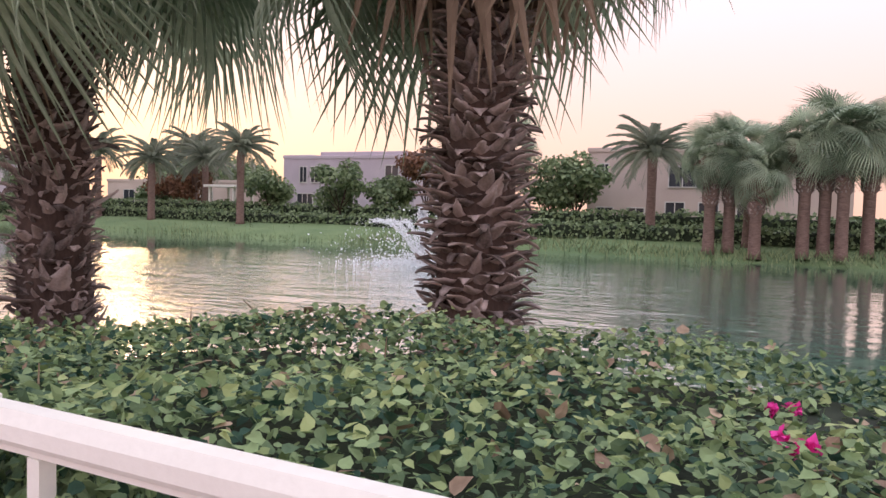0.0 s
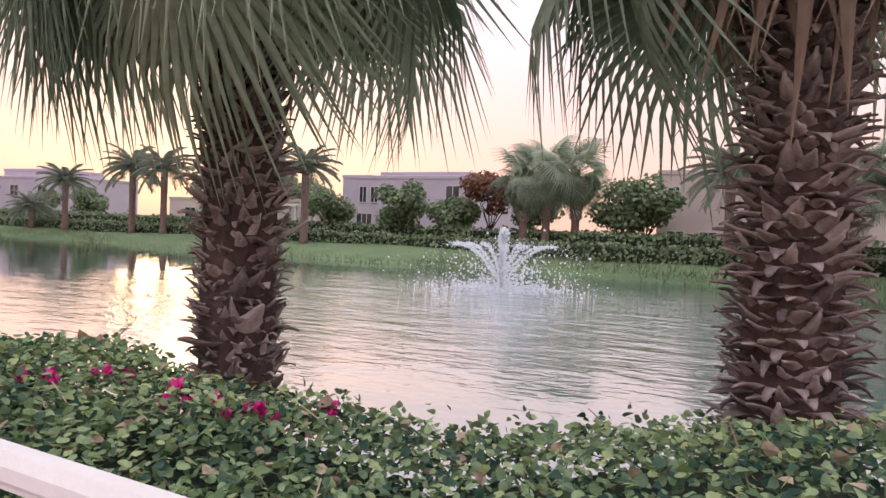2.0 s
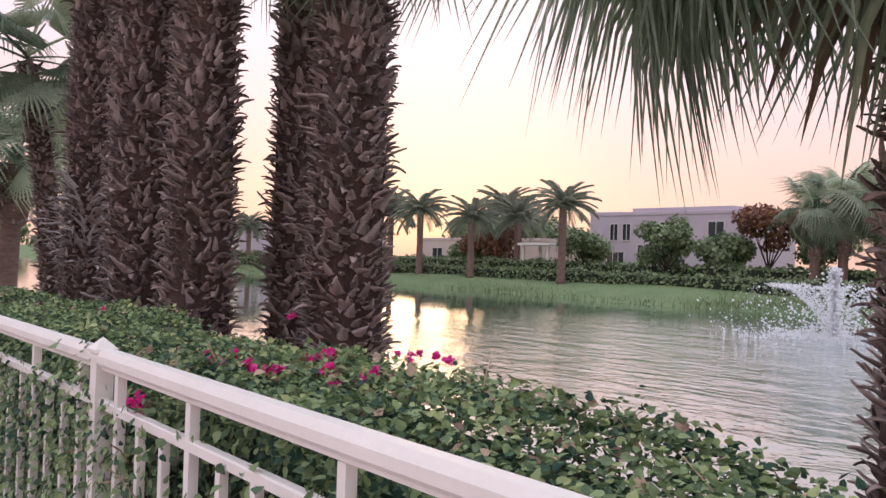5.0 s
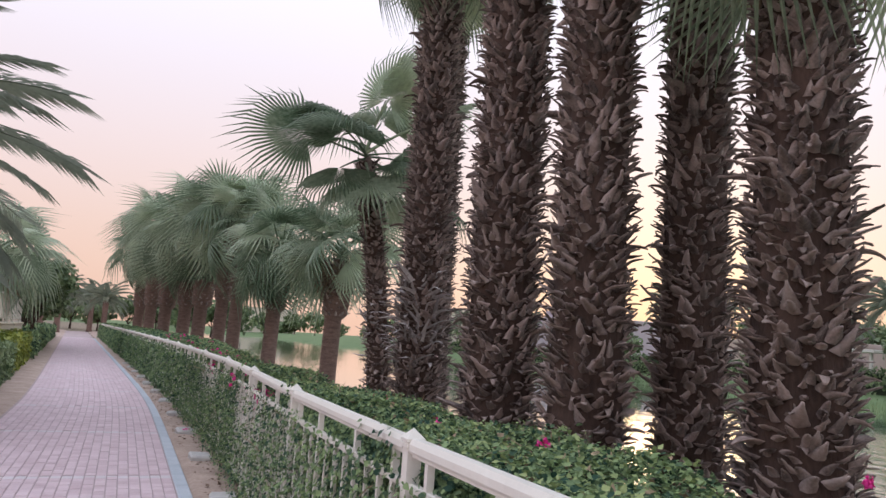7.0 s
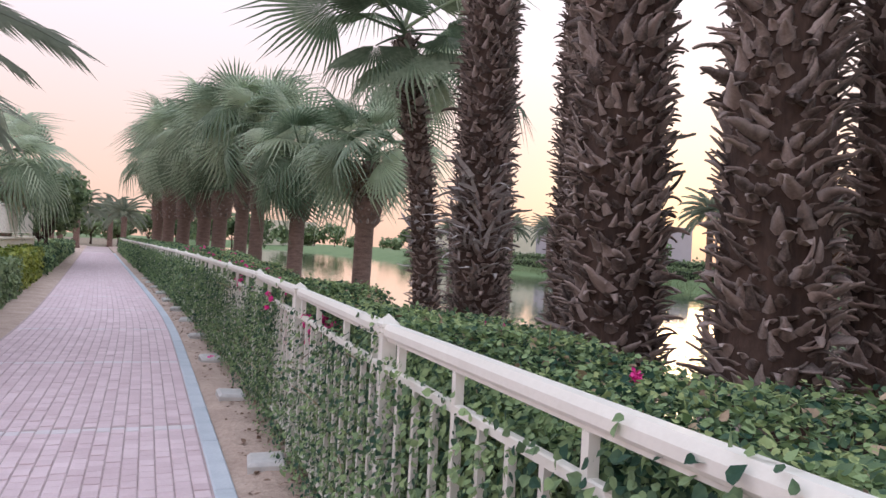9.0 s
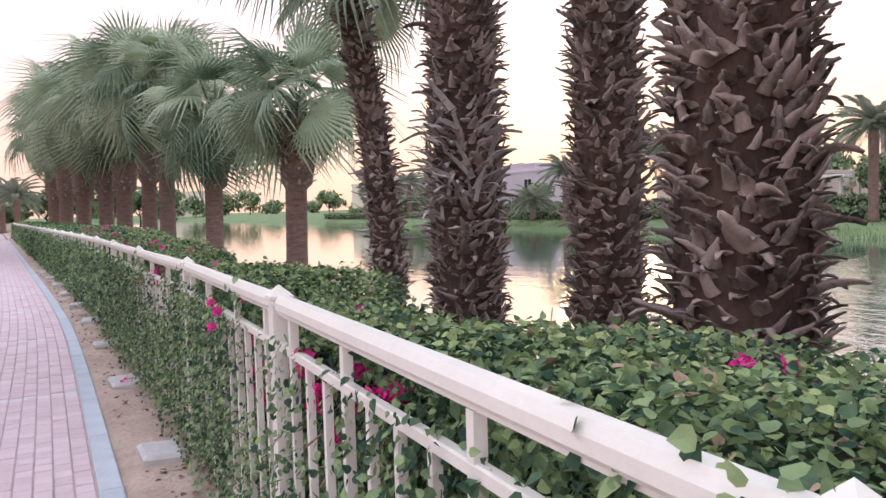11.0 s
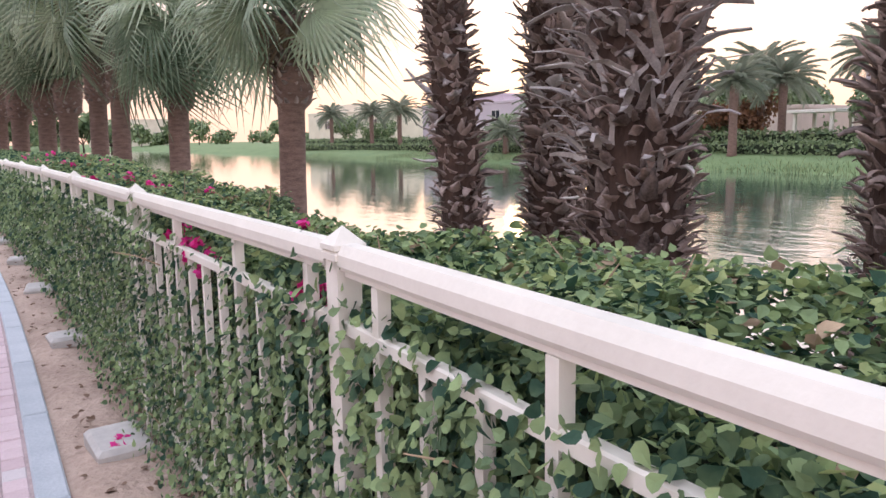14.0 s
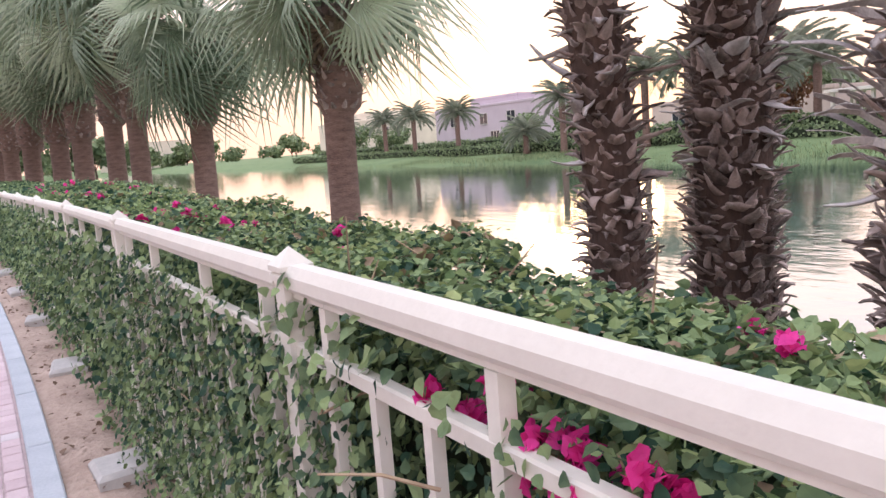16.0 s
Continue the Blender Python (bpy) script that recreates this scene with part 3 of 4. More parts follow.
IN_FENCE = (
    (9.68, 0.92), (9.6, 0.88), (9.48, 0.84), (9.38, 0.85),
    (9.57, 0.86), (9.41, 0.85), (9.6, 0.76), (9.29, 0.76), (9.79, 0.88), (9.45, 0.72), (11.73, 0.92), (18.86, 0.95), (18.82, 0.93), (18.89, 0.88), (18.57, 0.90), (18.56, 0.84), (18.39, 0.90), (18.22, 0.88), (18.5, 0.74),
    (18.38, 0.78), (18.4, 0.65), (18.11, 0.74), (18.08, 0.68), (17.78, 0.90), (17.72, 0.89), (17.68, 0.80), (21.52, 0.92), (21.43, 0.92), (21.31, 0.92), (21.3, 0.89), (21.23, 0.90), (21.19, 0.90), (21.14, 0.91), (21.1, 0.88), (21.02, 0.88),
    (20.2, 0.92), (20.24, 0.88), (20.13, 0.91), (17.36, 0.92), (17.55, 0.80), (17.23, 0.92), (17.14, 0.92), (17.37, 0.85), (17.5, 0.74),
)
build_hedge()


# ---------------------------------------------------------------- palms
def fan_leaf(name, length, stalk, droop, seed, material, segs=26, hang=0.0, half=118.0, cut=0.46, fall=0.34):
    """A costapalmate fan: a stalk along +x, then a pleated blade whose free tips hang."""
    r = random.Random(seed)
    g = Geo()
    # stalk with a flat section, bowed down
    pts = []
    for i in range(6):
        u = i / 5
        pts.append((stalk * u, 0, -0.10 * stalk * u * u))
    g.tube(pts, [0.022 * (1 - 0.5 * i / 5) for i in range(6)], 4)
    ox, oz = pts[-1][0], pts[-1][2]
    half = radians(half)
    for k in range(segs):
        a0 = -half + 2 * half * k / segs
        a1 = -half + 2 * half * (k + 1) / segs
        am = (a0 + a1) / 2
        L = length * (1.0 - 0.28 * (am / half) ** 2) * r.uniform(0.92, 1.05)
        tilt = -0.15 - 0.1 * abs(am)

        def pt(a, rad, dz):
            sag = -droop * (rad / length) ** 2.4 * length
            k = 1 - 0.25 * droop * (rad / length) ** 2
            bx, bz = rad * math.cos(a) * k, tilt * rad * 0.5 + sag + dz
            c, sn = math.cos(hang), math.sin(hang)
            return (ox + bx * c + bz * sn, rad * math.sin(a) * k, oz - bx * sn + bz * c)

        inner, split = 0.03, cut * L
        f = 0.028 * length
        tip_a = am + r.uniform(-0.04, 0.04)
        tip = Vector(pt(tip_a, L, 0)) + Vector((0, 0, -r.uniform(0.04, fall) * length))
        vs = [pt(am, inner, 0), pt(a0, split, -f * 0.5), pt(am, split, f * 0.5), pt(a1, split, -f * 0.5),
              pt(a0 + (am - a0) * 0.55, 0.72 * L, -f * 0.3), pt(am, 0.72 * L, f * 0.2), pt(a1 + (am - a1) * 0.55, 0.72 * L, -f * 0.3), tip]
        g.add(vs, [(0, 1, 2), (0, 2, 3), (1, 4, 5, 2), (2, 5, 6, 3), (4, 7, 5), (5, 7, 6)])
    return g.mesh(name, material)


def date_leaf(name, length, seed, material, pairs=34, wide=1.0):
    r = random.Random(seed)
    g = Geo()
    pts = []
    for i in range(12):
        u = i / 11
        pts.append(Vector((length * u * (1 - 0.12 * u * u), 0, length * (0.12 * u - 0.62 * u * u))))
    g.tube(pts, [0.02 * (1 - 0.85 * i / 11) + 0.003 for i in range(12)], 4)
    for k in range(pairs):
        u = 0.14 + 0.86 * k / pairs
        i = min(int(u * 11), 10)
        p = pts[i].lerp(pts[i + 1], u * 11 - i)
        t = (pts[i + 1] - pts[i]).normalized()
        ln = length * 0.20 * (1 - 0.55 * abs(u - 0.45)) * r.uniform(0.9, 1.1)
        for s in (-1, 1):
            d = (t * 0.75 + Vector((0, s * 0.75, 0.25 - 0.5 * u + r.uniform(-0.15, 0.15)))).normalized()
            w = Vector((-t.z, 0, t.x)).normalized() * 0.014 * wide + t * 0.010 * wide
            q = p + d * ln * 0.5
            e = p + d * ln + Vector((0, 0, -0.22 * ln))
            g.add([p - w * 0.5, p + w * 0.5, q + w, q - w, e], [(0, 1, 2, 3), (3, 2, 4)])
    return g.mesh(name, material)


FANS = [fan_leaf("fan_blade", 0.95, 0.75, d, 60 + i, M_FAN, 44, radians(h)) for i, (d, h) in enumerate(((0.1, 5), (0.2, 14), (0.3, 26), (0.35, 40), (0.3, 58)))]
LOOSE = [fan_leaf("fan_blade", 1.08, 0.80, d, 70 + i, M_FAN, 24, radians(h), 96.0, 0.36, 0.55) for i, (d, h) in enumerate(((0.12, 8), (0.28, 20), (0.42, 34), (0.5, 50), (0.4, 70)))]
FANS_DRY = [fan_leaf("dead_fan_blade", 0.95, 0.45, d, 80 + i, M_FANDRY, 22, radians(h)) for i, (d, h) in enumerate(((0.1, 78), (0.05, 88)))]
DATES = [date_leaf("date_frond", 2.3, 90 + i, M_DATE_HAZED, 90, 0.62) for i in range(3)]
DATES_FAR = [date_leaf("date_frond", 2.3, 94 + i, M_DATE_HAZED, 26, 3.0) for i in range(3)]


def boot_mesh(name, seed, material):
    """The torn base of a palm leaf: a broad hollow foot that narrows, stands off the trunk and curls. It grows along +x (out) and +z (up)."""
    r = random.Random(seed)
    g = Geo()
    n = 7
    wide = r.uniform(0.075, 0.12)
    step = r.uniform(0.11, 0.18) / (n - 1)
    ang = r.uniform(0.6, 1.2)
    curl = r.uniform(-1.7, -0.5) if r.random() < 0.62 else r.uniform(-0.3, 0.9)
    twist, side = r.uniform(-0.5, 0.5), r.uniform(-0.25, 0.25)
    p = Vector((-0.01, 0, 0))
    for i in range(n):
        u = i / (n - 1)
        w = 0.5 * wide * ((1 - 0.80 * u ** 1.1) + 0.10 * r.uniform(-1, 1)) * (0.75 if i == n - 1 else 1.0)
        th = 0.013 * (1 - 0.45 * u)
        nx, nz = math.sin(ang), -math.cos(ang)
        hollow = 0.22 * w
        t = twist * u * w
        for sy, off in ((-1, -hollow), (-0.45, th * 0.4), (0.0, th), (0.45, th * 0.4), (1, -hollow), (0.0, -th * 0.5)):
            g.v.append((p.x + nx * (off + t * sy), p.y + sy * w, p.z + nz * (off + t * sy)))
        p = p + Vector((math.cos(ang) * step, side * step, math.sin(ang) * step))
        ang += curl / (n - 1) + r.uniform(-0.12, 0.12)
    for i in range(n - 1):
        for j in range(6):
            k = (j + 1) % 6
            g.f.append((6 * i + j, 6 * i + k, 6 * i + 6 + k, 6 * i + 6 + j))
    g.f.append(tuple(6 * n - 6 + j for j in range(6)))
    return g.mesh(name, material, True)


BOOTS = [boot_mesh("leaf_base", 20 + i, M_BOOT) for i in range(16)]
SHREDS = [boot_mesh("grey_leaf_base", 50 + i, M_SHRED) for i in range(4)]


def strip_mesh(name, seed):
    """A torn strip of an old leaf base: stands out from the trunk, kinks and hangs."""
    r = random.Random(seed)
    g = Geo()
    p, ang = Vector((0, 0, 0)), r.uniform(0.5, 1.1)
    turn, side, n = r.uniform(-1.9, -1.1), r.uniform(-0.5, 0.5), 7
    for i in range(n):
        u = i / (n - 1)
        w = 0.034 * (1 - 0.55 * u) * r.uniform(0.8, 1.2)
        q = Vector((0.004 * math.sin(ang), 0, 0.004))
        g.v += [tuple(p + Vector((0, -w, 0)) + q), tuple(p + Vector((0, w, 0)) + q * 0.3), tuple(p + Vector((0, w, 0)) - q), tuple(p + Vector((0, -w, 0)) - q)]
        p = p + Vector((math.cos(ang), side, math.sin(ang))) * 0.07
        ang += turn / n + r.uniform(-0.35, 0.35)
    for i in range(n - 1):
        for j in range(4):
            k = (j + 1) % 4
            g.f.append((4 * i + j, 4 * i + k, 4 * i + 4 + k, 4 * i + 4 + j))
    g.f.append((4 * n - 4, 4 * n - 3, 4 * n - 2, 4 * n - 1))
    return g.mesh(name, M_SHRED)


STRIPS = [strip_mesh("leaf_strip", 150 + i) for i in range(6)]


def booted_palm(x, y, top, radius, lean=(0.0, 0.0), seed=0, fans=0, spread=1.0, dry=0, shred=0.0, label="", bare=0.0, low=-0.5, single=(0.9, 2.35), trim=None, lowest=-30, neat=False, strips=0, open_fans=False):
    r = random.Random(seed)
    z0 = ground_height(x, y) - 0.1
    palm = thing("fan_palm", label or "stout fan palm with a brown trunk of sawn leaf bases", "palm tree", (x, y, z0), "fan palms by the lake")

    def axis(z):
        u = (z - z0) / (top - z0)
        return Vector((lean[0] * u * u, lean[1] * u * u, z - z0))

    g = Geo()
    zs = [z0 + (top - z0) * i / 14 for i in range(15)]
    g.tube([axis(z) for z in zs], [radius * 0.91 * (1.12 - 0.22 * i / 14) * r.uniform(0.98, 1.02) for i in range(15)], 18)
    part("trunk", g.mesh("trunk", M_BARK, True), palm)
    joined_v, joined_f = [], []
    z = max(z0 + 0.15, low)
    row = 0
    while z < top - 0.05:
        u = (z - z0) / (top - z0)
        rad = radius * (1.12 - 0.22 * u)
        count = max(9, int(2 * math.pi * rad / (0.105 if neat else 0.095)))
        loose = 0.35 if neat else 1.0
        for i in range(count):
            a = 2 * math.pi * (i + 0.5 * (row % 2)) / count + loose * r.uniform(-0.16, 0.16)
            c = axis(z + loose * r.uniform(-0.04, 0.04))
            size = r.uniform(0.95, 1.15) if neat else r.uniform(0.6, 1.1) * (1.0 + 0.6 * (r.random() < 0.07))
            m = Matrix.Translation(c) @ Matrix.Rotation(a, 4, "Z") @ Matrix.Translation((rad - 0.02, 0, 0)) @ Euler((loose * r.gauss(0, 0.22), r.uniform(0.25, 0.75) if neat else r.uniform(-0.15, 0.55), loose * r.gauss(0, 0.25))).to_matrix().to_4x4() @ Matrix.Scale(size, 4)
            grey = shred and 0.7 < z < 2.4 and r.random() < shred
            if grey:
                m = m @ Euler((0, r.uniform(0.4, 1.2), 0)).to_matrix().to_4x4() @ Matrix.Diagonal((1, 1.1, 1.7, 1))
            faces_path = math.cos(a) < 0.25
            if single[0] < z < single[1] and faces_path:
                part("leaf_base", SHREDS[r.randrange(4)] if grey else BOOTS[r.randrange(16)], palm, m=m)
            else:
                src = BOOTS[r.randrange(16)]
                n = len(joined_v)
                joined_v += [tuple(m @ v.co) for v in src.vertices]
                joined_f += [tuple(k + n for k in p.vertices) for p in src.polygons]
        z += 0.055 if neat else 0.066
        row += 1
    ob = part("sawn_bark", raw_mesh_any("leaf_bases", joined_v, joined_f, M_BOOTS), palm)
    ob["kind"] = "stuff"
    for _ in range(strips):
        z = r.uniform(0.95, 2.4)
        a = r.uniform(math.pi * 0.55, math.pi * 1.6)
        m = Matrix.Translation(axis(z)) @ Matrix.Rotation(a, 4, "Z") @ Matrix.Translation((radius + 0.02, 0, 0)) @ Euler((r.gauss(0, 0.5), r.uniform(-0.2, 0.3), r.gauss(0, 0.4))).to_matrix().to_4x4() @ Matrix.Scale(r.uniform(0.55, 1.0), 4)
        part("leaf_strip", STRIPS[r.randrange(6)], palm, "grey-white shredded strip of old leaf base", m=m)
    crown(palm, axis(top), r, fans, spread, dry, lowest, trim, open_fans)
    return palm


def raw_mesh_any(name, V, F, material):
    me = bpy.data.meshes.new(name)
    me.from_pydata(V, [], F)
    me.materials.append(material)
    me.polygons.foreach_set("use_smooth", [True] * len(me.polygons))
    return me


def crown(palm, at, r, fans, spread, dry, lowest=-30, trim=None, open_fans=False, blades=None):
    for k in range(fans):
        u = (k + 0.5) / fans
        elev = 78 - (78 - lowest) * u ** 0.9 + r.gauss(0, 9)
        a = 137.5 * k + r.uniform(-14, 14)
        if trim is not None and u > 0.35 and abs((a - trim + 180) % 360 - 180) < 42:
            continue
        kind = max(0, min(4, int(u * 4.2 + r.uniform(-0.5, 1.2))))
        m = Matrix.Translation(at + Vector((0, 0, 0.25 * (1 - u)))) @ pose(0, 0, 0, 0, 0, a) @ pose(0, 0, 0, r.gauss(0, 24 if blades is None else 34), -elev, 0) @ Matrix.Scale(spread * r.uniform(0.7, 1.2), 4)
        if open_fans:
            kind = r.randrange(2)
        part("frond", (blades or FANS)[kind], palm, m=m)
    for k in range(dry):
        a = 360 * k / max(dry, 1) + r.uniform(-20, 20)
        m = Matrix.Translation(at + Vector((0, 0, -0.1))) @ pose(0, 0, 0, 0, 0, a) @ pose(0, 0, 0, r.uniform(-20, 20), r.uniform(2, 20), 0) @ Matrix.Scale(spread * r.uniform(0.8, 1.05), 4)
        part("dead_frond", FANS_DRY[k % 2], palm, "dry brown hanging frond", m=m)


def smooth_palm(x, y, neck, top, radius, fans, spread, seed, dry=4, lowest=-34):
    r = random.Random(seed)
    z0 = ground_height(x, y) - 0.1
    palm = thing("fan_palm", "fan palm with a ringed brown trunk and drooping green fronds", "palm tree", (x, y, z0), "fan palms by the lake")
    g = Geo()
    zs = [z0, z0 + 0.3, 0.5 * (z0 + neck), neck - 0.15, neck, neck + 0.25 * (top - neck), top]
    rs = [1.25, 1.05, 0.95, 0.95, 1.35, 1.5, 0.8]
    g.tube([(0.03 * i, 0, z - z0) for i, z in enumerate(zs)], [radius * k for k in rs], 18)
    part("trunk", g.mesh("trunk", M_SMOOTH, True), palm)
    jv, jf = [], []
    z = neck - 0.05
    row = 0
    while z < top:
        for i in range(11):
            a = 2 * math.pi * (i + 0.5 * (row % 2)) / 11 + r.uniform(-0.1, 0.1)
            m = Matrix.Translation((0.12, 0, z - z0)) @ Matrix.Rotation(a, 4, "Z") @ Matrix.Translation((radius * 1.25, 0, 0)) @ Matrix.Scale(r.uniform(1, 1.6), 4)
            src = BOOTS[r.randrange(16)]
            n = len(jv)
            jv += [tuple(m @ v.co) for v in src.vertices]
            jf += [tuple(k + n for k in p.vertices) for p in src.polygons]
        z += 0.12
        row += 1
    ob = part("sawn_bark", raw_mesh_any("leaf_bases", jv, jf, M_BOOTS), palm)
    ob["kind"] = "stuff"
    crown(palm, Vector((0.18, 0, top - z0)), r, int(fans * 0.72), spread, dry, lowest, blades=LOOSE)


def date_palm(x, y, top, spread, seed, n=44, z=None, label="feathery date palm with grey-green arching fronds"):
    r = random.Random(seed)
    z0 = (ground_height(x, y) if z is None else z) - 0.05
    palm = thing("date_palm", label, "palm tree", (x, y, z0), "date palms")
    g = Geo()
    zs = [0, 0.3, (top - z0) * 0.5, (top - z0) * 0.9, top - z0]
    g.tube([(0, 0, k) for k in zs], [0.34, 0.27, 0.24, 0.27, 0.2], 12)
    part("trunk", g.mesh("trunk", M_SMOOTH, True), palm)
    for k in range(n):
        u = (k + 0.5) / n
        m = Matrix.Translation((0, 0, top - z0)) @ pose(0, 0, 0, 0, 0, 137.5 * k + r.uniform(-10, 10)) @ pose(0, 0, 0, r.uniform(-25, 25), -(80 - 95 * u), 0) @ Matrix.Scale(spread * r.uniform(0.85, 1.1), 4)
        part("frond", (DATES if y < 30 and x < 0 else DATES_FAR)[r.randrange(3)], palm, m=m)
    return palm


def hanging(palm, z, az, elev, blade, size, name, label=""):
    """One more frond at height z, leaving the crown towards az degrees."""
    z0 = palm.matrix_basis.translation.z
    part(name, blade, palm, label, m=Matrix.Translation((0, 0, z - z0)) @ pose(0, 0, 0, 0, 0, az) @ pose(0, 0, 0, 6, -elev, 0) @ Matrix.Scale(size, 4))


def build_near_palms():
    short = "short fan palm with a shaggy brown trunk and hanging fronds"
    palm = booted_palm(3.97, 6.97, 3.6, 0.25, seed=1, fans=52, spread=1.25, dry=9, label=short, trim=196, lowest=-20, neat=True)
    for az, size in ((203, 1.35), (226, 1.2), (168, 1.1)):
        hanging(palm, 3.55, az, -4, FANS_DRY[1], size, "dead_frond", "dry brown hanging frond")
    palm = booted_palm(3.75, 10.59, 3.7, 0.28, seed=2, fans=60, spread=1.35, dry=4, label=short, lowest=-20)
    for az, elev, k, size in ((96, -2, 3, 1.5), (112, -12, 3, 1.5), (128, -4, 2, 1.5), (140, -16, 3, 1.4), (104, 8, 2, 1.6)):
        hanging(palm, 3.7, az, elev, FANS[k], size, "frond")
    booted_palm(3.72, 15.3, 5.2, 0.34, seed=3, fans=30, spread=1.1, dry=6)
    booted_palm(4.15, 16.85, 6.8, 0.29, seed=4, fans=26, spread=1.1, dry=3)
    booted_palm(2.95, 16.7, 6.4, 0.30, seed=5, fans=26, spread=1.1, dry=2)
    booted_palm(2.95, 18.25, 7.0, 0.335, seed=6, fans=26, spread=1.1, dry=2)
    booted_palm(4.12, 20.66, 7.8, 0.28, seed=7, fans=26, spread=1.1, dry=2)
    booted_palm(3.62, 22.22, 8.2, 0.33, seed=8, fans=26, spread=1.2, dry=2, shred=0.08, strips=95, label="stout fan palm whose brown trunk carries grey shredded leaf bases")
    booted_palm(4.68, 24.3, 8.6, 0.28, seed=9, fans=24, spread=1.1, dry=2, shred=0.1, strips=8)
    booted_palm(3.79, 24.56, 4.6, 0.20, (-0.55, 0.1), seed=10, fans=17, spread=1.35, dry=0, shred=0.2, lowest=-35, open_fans=True, label="slender leaning fan palm with dark green open fans")
    smooth_palm(4.47, 31.2, 1.95, 3.4, 0.24, 50, 1.15, 21, 3, -22)
    smooth_palm(4.22, 38.8, 2.2, 4.0, 0.27, 48, 1.4, 22)
    smooth_palm(3.38, 42.4, 2.6, 5.2, 0.27, 48, 1.5, 23, 5, -45)
    smooth_palm(3.0, 44.1, 2.6, 5.9, 0.27, 52, 1.6, 24, 6, -50)
    for i, (x, y, t) in enumerate(((2.5, 48.0, 5.7), (2.0, 50.5, 5.3), (1.2, 53.0, 6.1), (0.6, 57.0, 6.2), (1.6, 61.0, 6.2), (0.1, 64.0, 5.8))):
        smooth_palm(x, y, 2.4, t, 0.32, 60, 1.6, 30 + i, 26, -68)


build_near_palms()


# ---------------------------------------------------------------- broadleaf trees, far bank
def leafy_tree(x, y, height, spread, seed, material=None, z=None, trunk=0.16, count=2200, size=0.26, name="tree", label="round bushy green tree"):
    rng = np.random.default_rng(seed)
    r = random.Random(seed)
    z0 = (ground_height(x, y) if z is None else z) - 0.05
    tree = thing(name, label, "tree", (x, y, z0))
    g = Geo()
    fork = height * trunk
    g.tube([(0, 0, 0), (0.04, 0, fork * 0.5), (0, 0.05, fork)], [0.05 * height * 0.6, 0.035 * height * 0.6, 0.03 * height * 0.6], 8)
    centres = []
    for k in range(9):
        a = 2.4 * k
        rr = spread * r.uniform(0.25, 0.75)
        c = Vector((rr * math.cos(a), rr * math.sin(a), fork + (height - fork) * r.uniform(0.25, 0.85)))
        centres.append(c)
        g.tube([(0, 0.05, fork * 0.95), tuple(c * 0.5 + Vector((0, 0, fork * 0.35))), tuple(c)], [0.016 * height * 0.6, 0.011 * height * 0.6, 0.004 * height * 0.6], 5)
    part("trunk", g.mesh("trunk", M_BARK, True), tree)
    cs = np.array([tuple(c) for c in centres])
    which = rng.integers(0, len(cs), count)
    d = rng.normal(0, 1, (count, 3))
    d /= np.linalg.norm(d, axis=1)[:, None]
    rad = spread * 0.45 * rng.uniform(0.55, 1.08, count)
    P = cs[which] + d * rad[:, None] * np.array((1, 1, 0.8))
    v, f = leaf_cloud(P, d + np.array((0, 0, 0.4)), size, rng, 0.6)
    part("crown", raw_mesh("crown", v, f, material or M_TREE_HAZED), tree)


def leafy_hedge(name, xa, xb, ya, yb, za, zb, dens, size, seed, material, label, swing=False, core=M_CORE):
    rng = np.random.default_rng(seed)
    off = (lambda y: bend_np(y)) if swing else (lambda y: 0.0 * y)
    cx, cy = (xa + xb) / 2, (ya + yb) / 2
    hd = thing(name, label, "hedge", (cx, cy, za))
    # plain dark sheet under the leaf layer, its colour stands for shade between leaves
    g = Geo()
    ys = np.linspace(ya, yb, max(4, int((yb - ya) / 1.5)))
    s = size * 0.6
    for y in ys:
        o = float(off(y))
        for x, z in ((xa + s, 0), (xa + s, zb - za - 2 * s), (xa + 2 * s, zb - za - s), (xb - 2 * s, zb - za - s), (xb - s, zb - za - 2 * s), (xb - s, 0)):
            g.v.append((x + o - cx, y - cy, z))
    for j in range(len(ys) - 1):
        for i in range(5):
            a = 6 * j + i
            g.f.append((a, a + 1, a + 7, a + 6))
    part("shade_core", g.mesh("hedge_core", core, True), hd)
    V, F, n = [], [], 0
    for side, area, nrm in (("top", (xb - xa), (0, 0, 1)), ("a", zb - za, (-1, 0, 0.3)), ("b", zb - za, (1, 0, 0.3)), ("e", 0.0, (0, -1, 0.3))):
        m = int(dens * area * (yb - ya)) if side != "e" else int(dens * (xb - xa) * (zb - za))
        y = rng.uniform(ya, yb, m) if side != "e" else np.full(m, ya)
        wob = 0.35 * size * np.sin(y * 1.3 + xa) + 0.35 * size * np.sin(y * 3.7)
        x = rng.uniform(xa, xb, m) if side in "tope" and side not in ("a", "b") else np.full(m, xa if side == "a" else xb) + rng.normal(0, size * 0.3, m)
        z = np.full(m, zb) + wob + rng.normal(0, size * 0.25, m) if side == "top" else rng.uniform(za, zb, m)
        v, f = leaf_cloud(np.stack([x + off(y) - cx, y - cy, z - za], 1), np.tile(nrm, (m, 1)).astype(float), size, rng, 0.5)
        V.append(v)
        F.append(f + n)
        n += len(v)
    ob = part("leaves", raw_mesh("leaves", np.concatenate(V), np.concatenate(F), material), hd)
    ob["kind"] = "stuff"


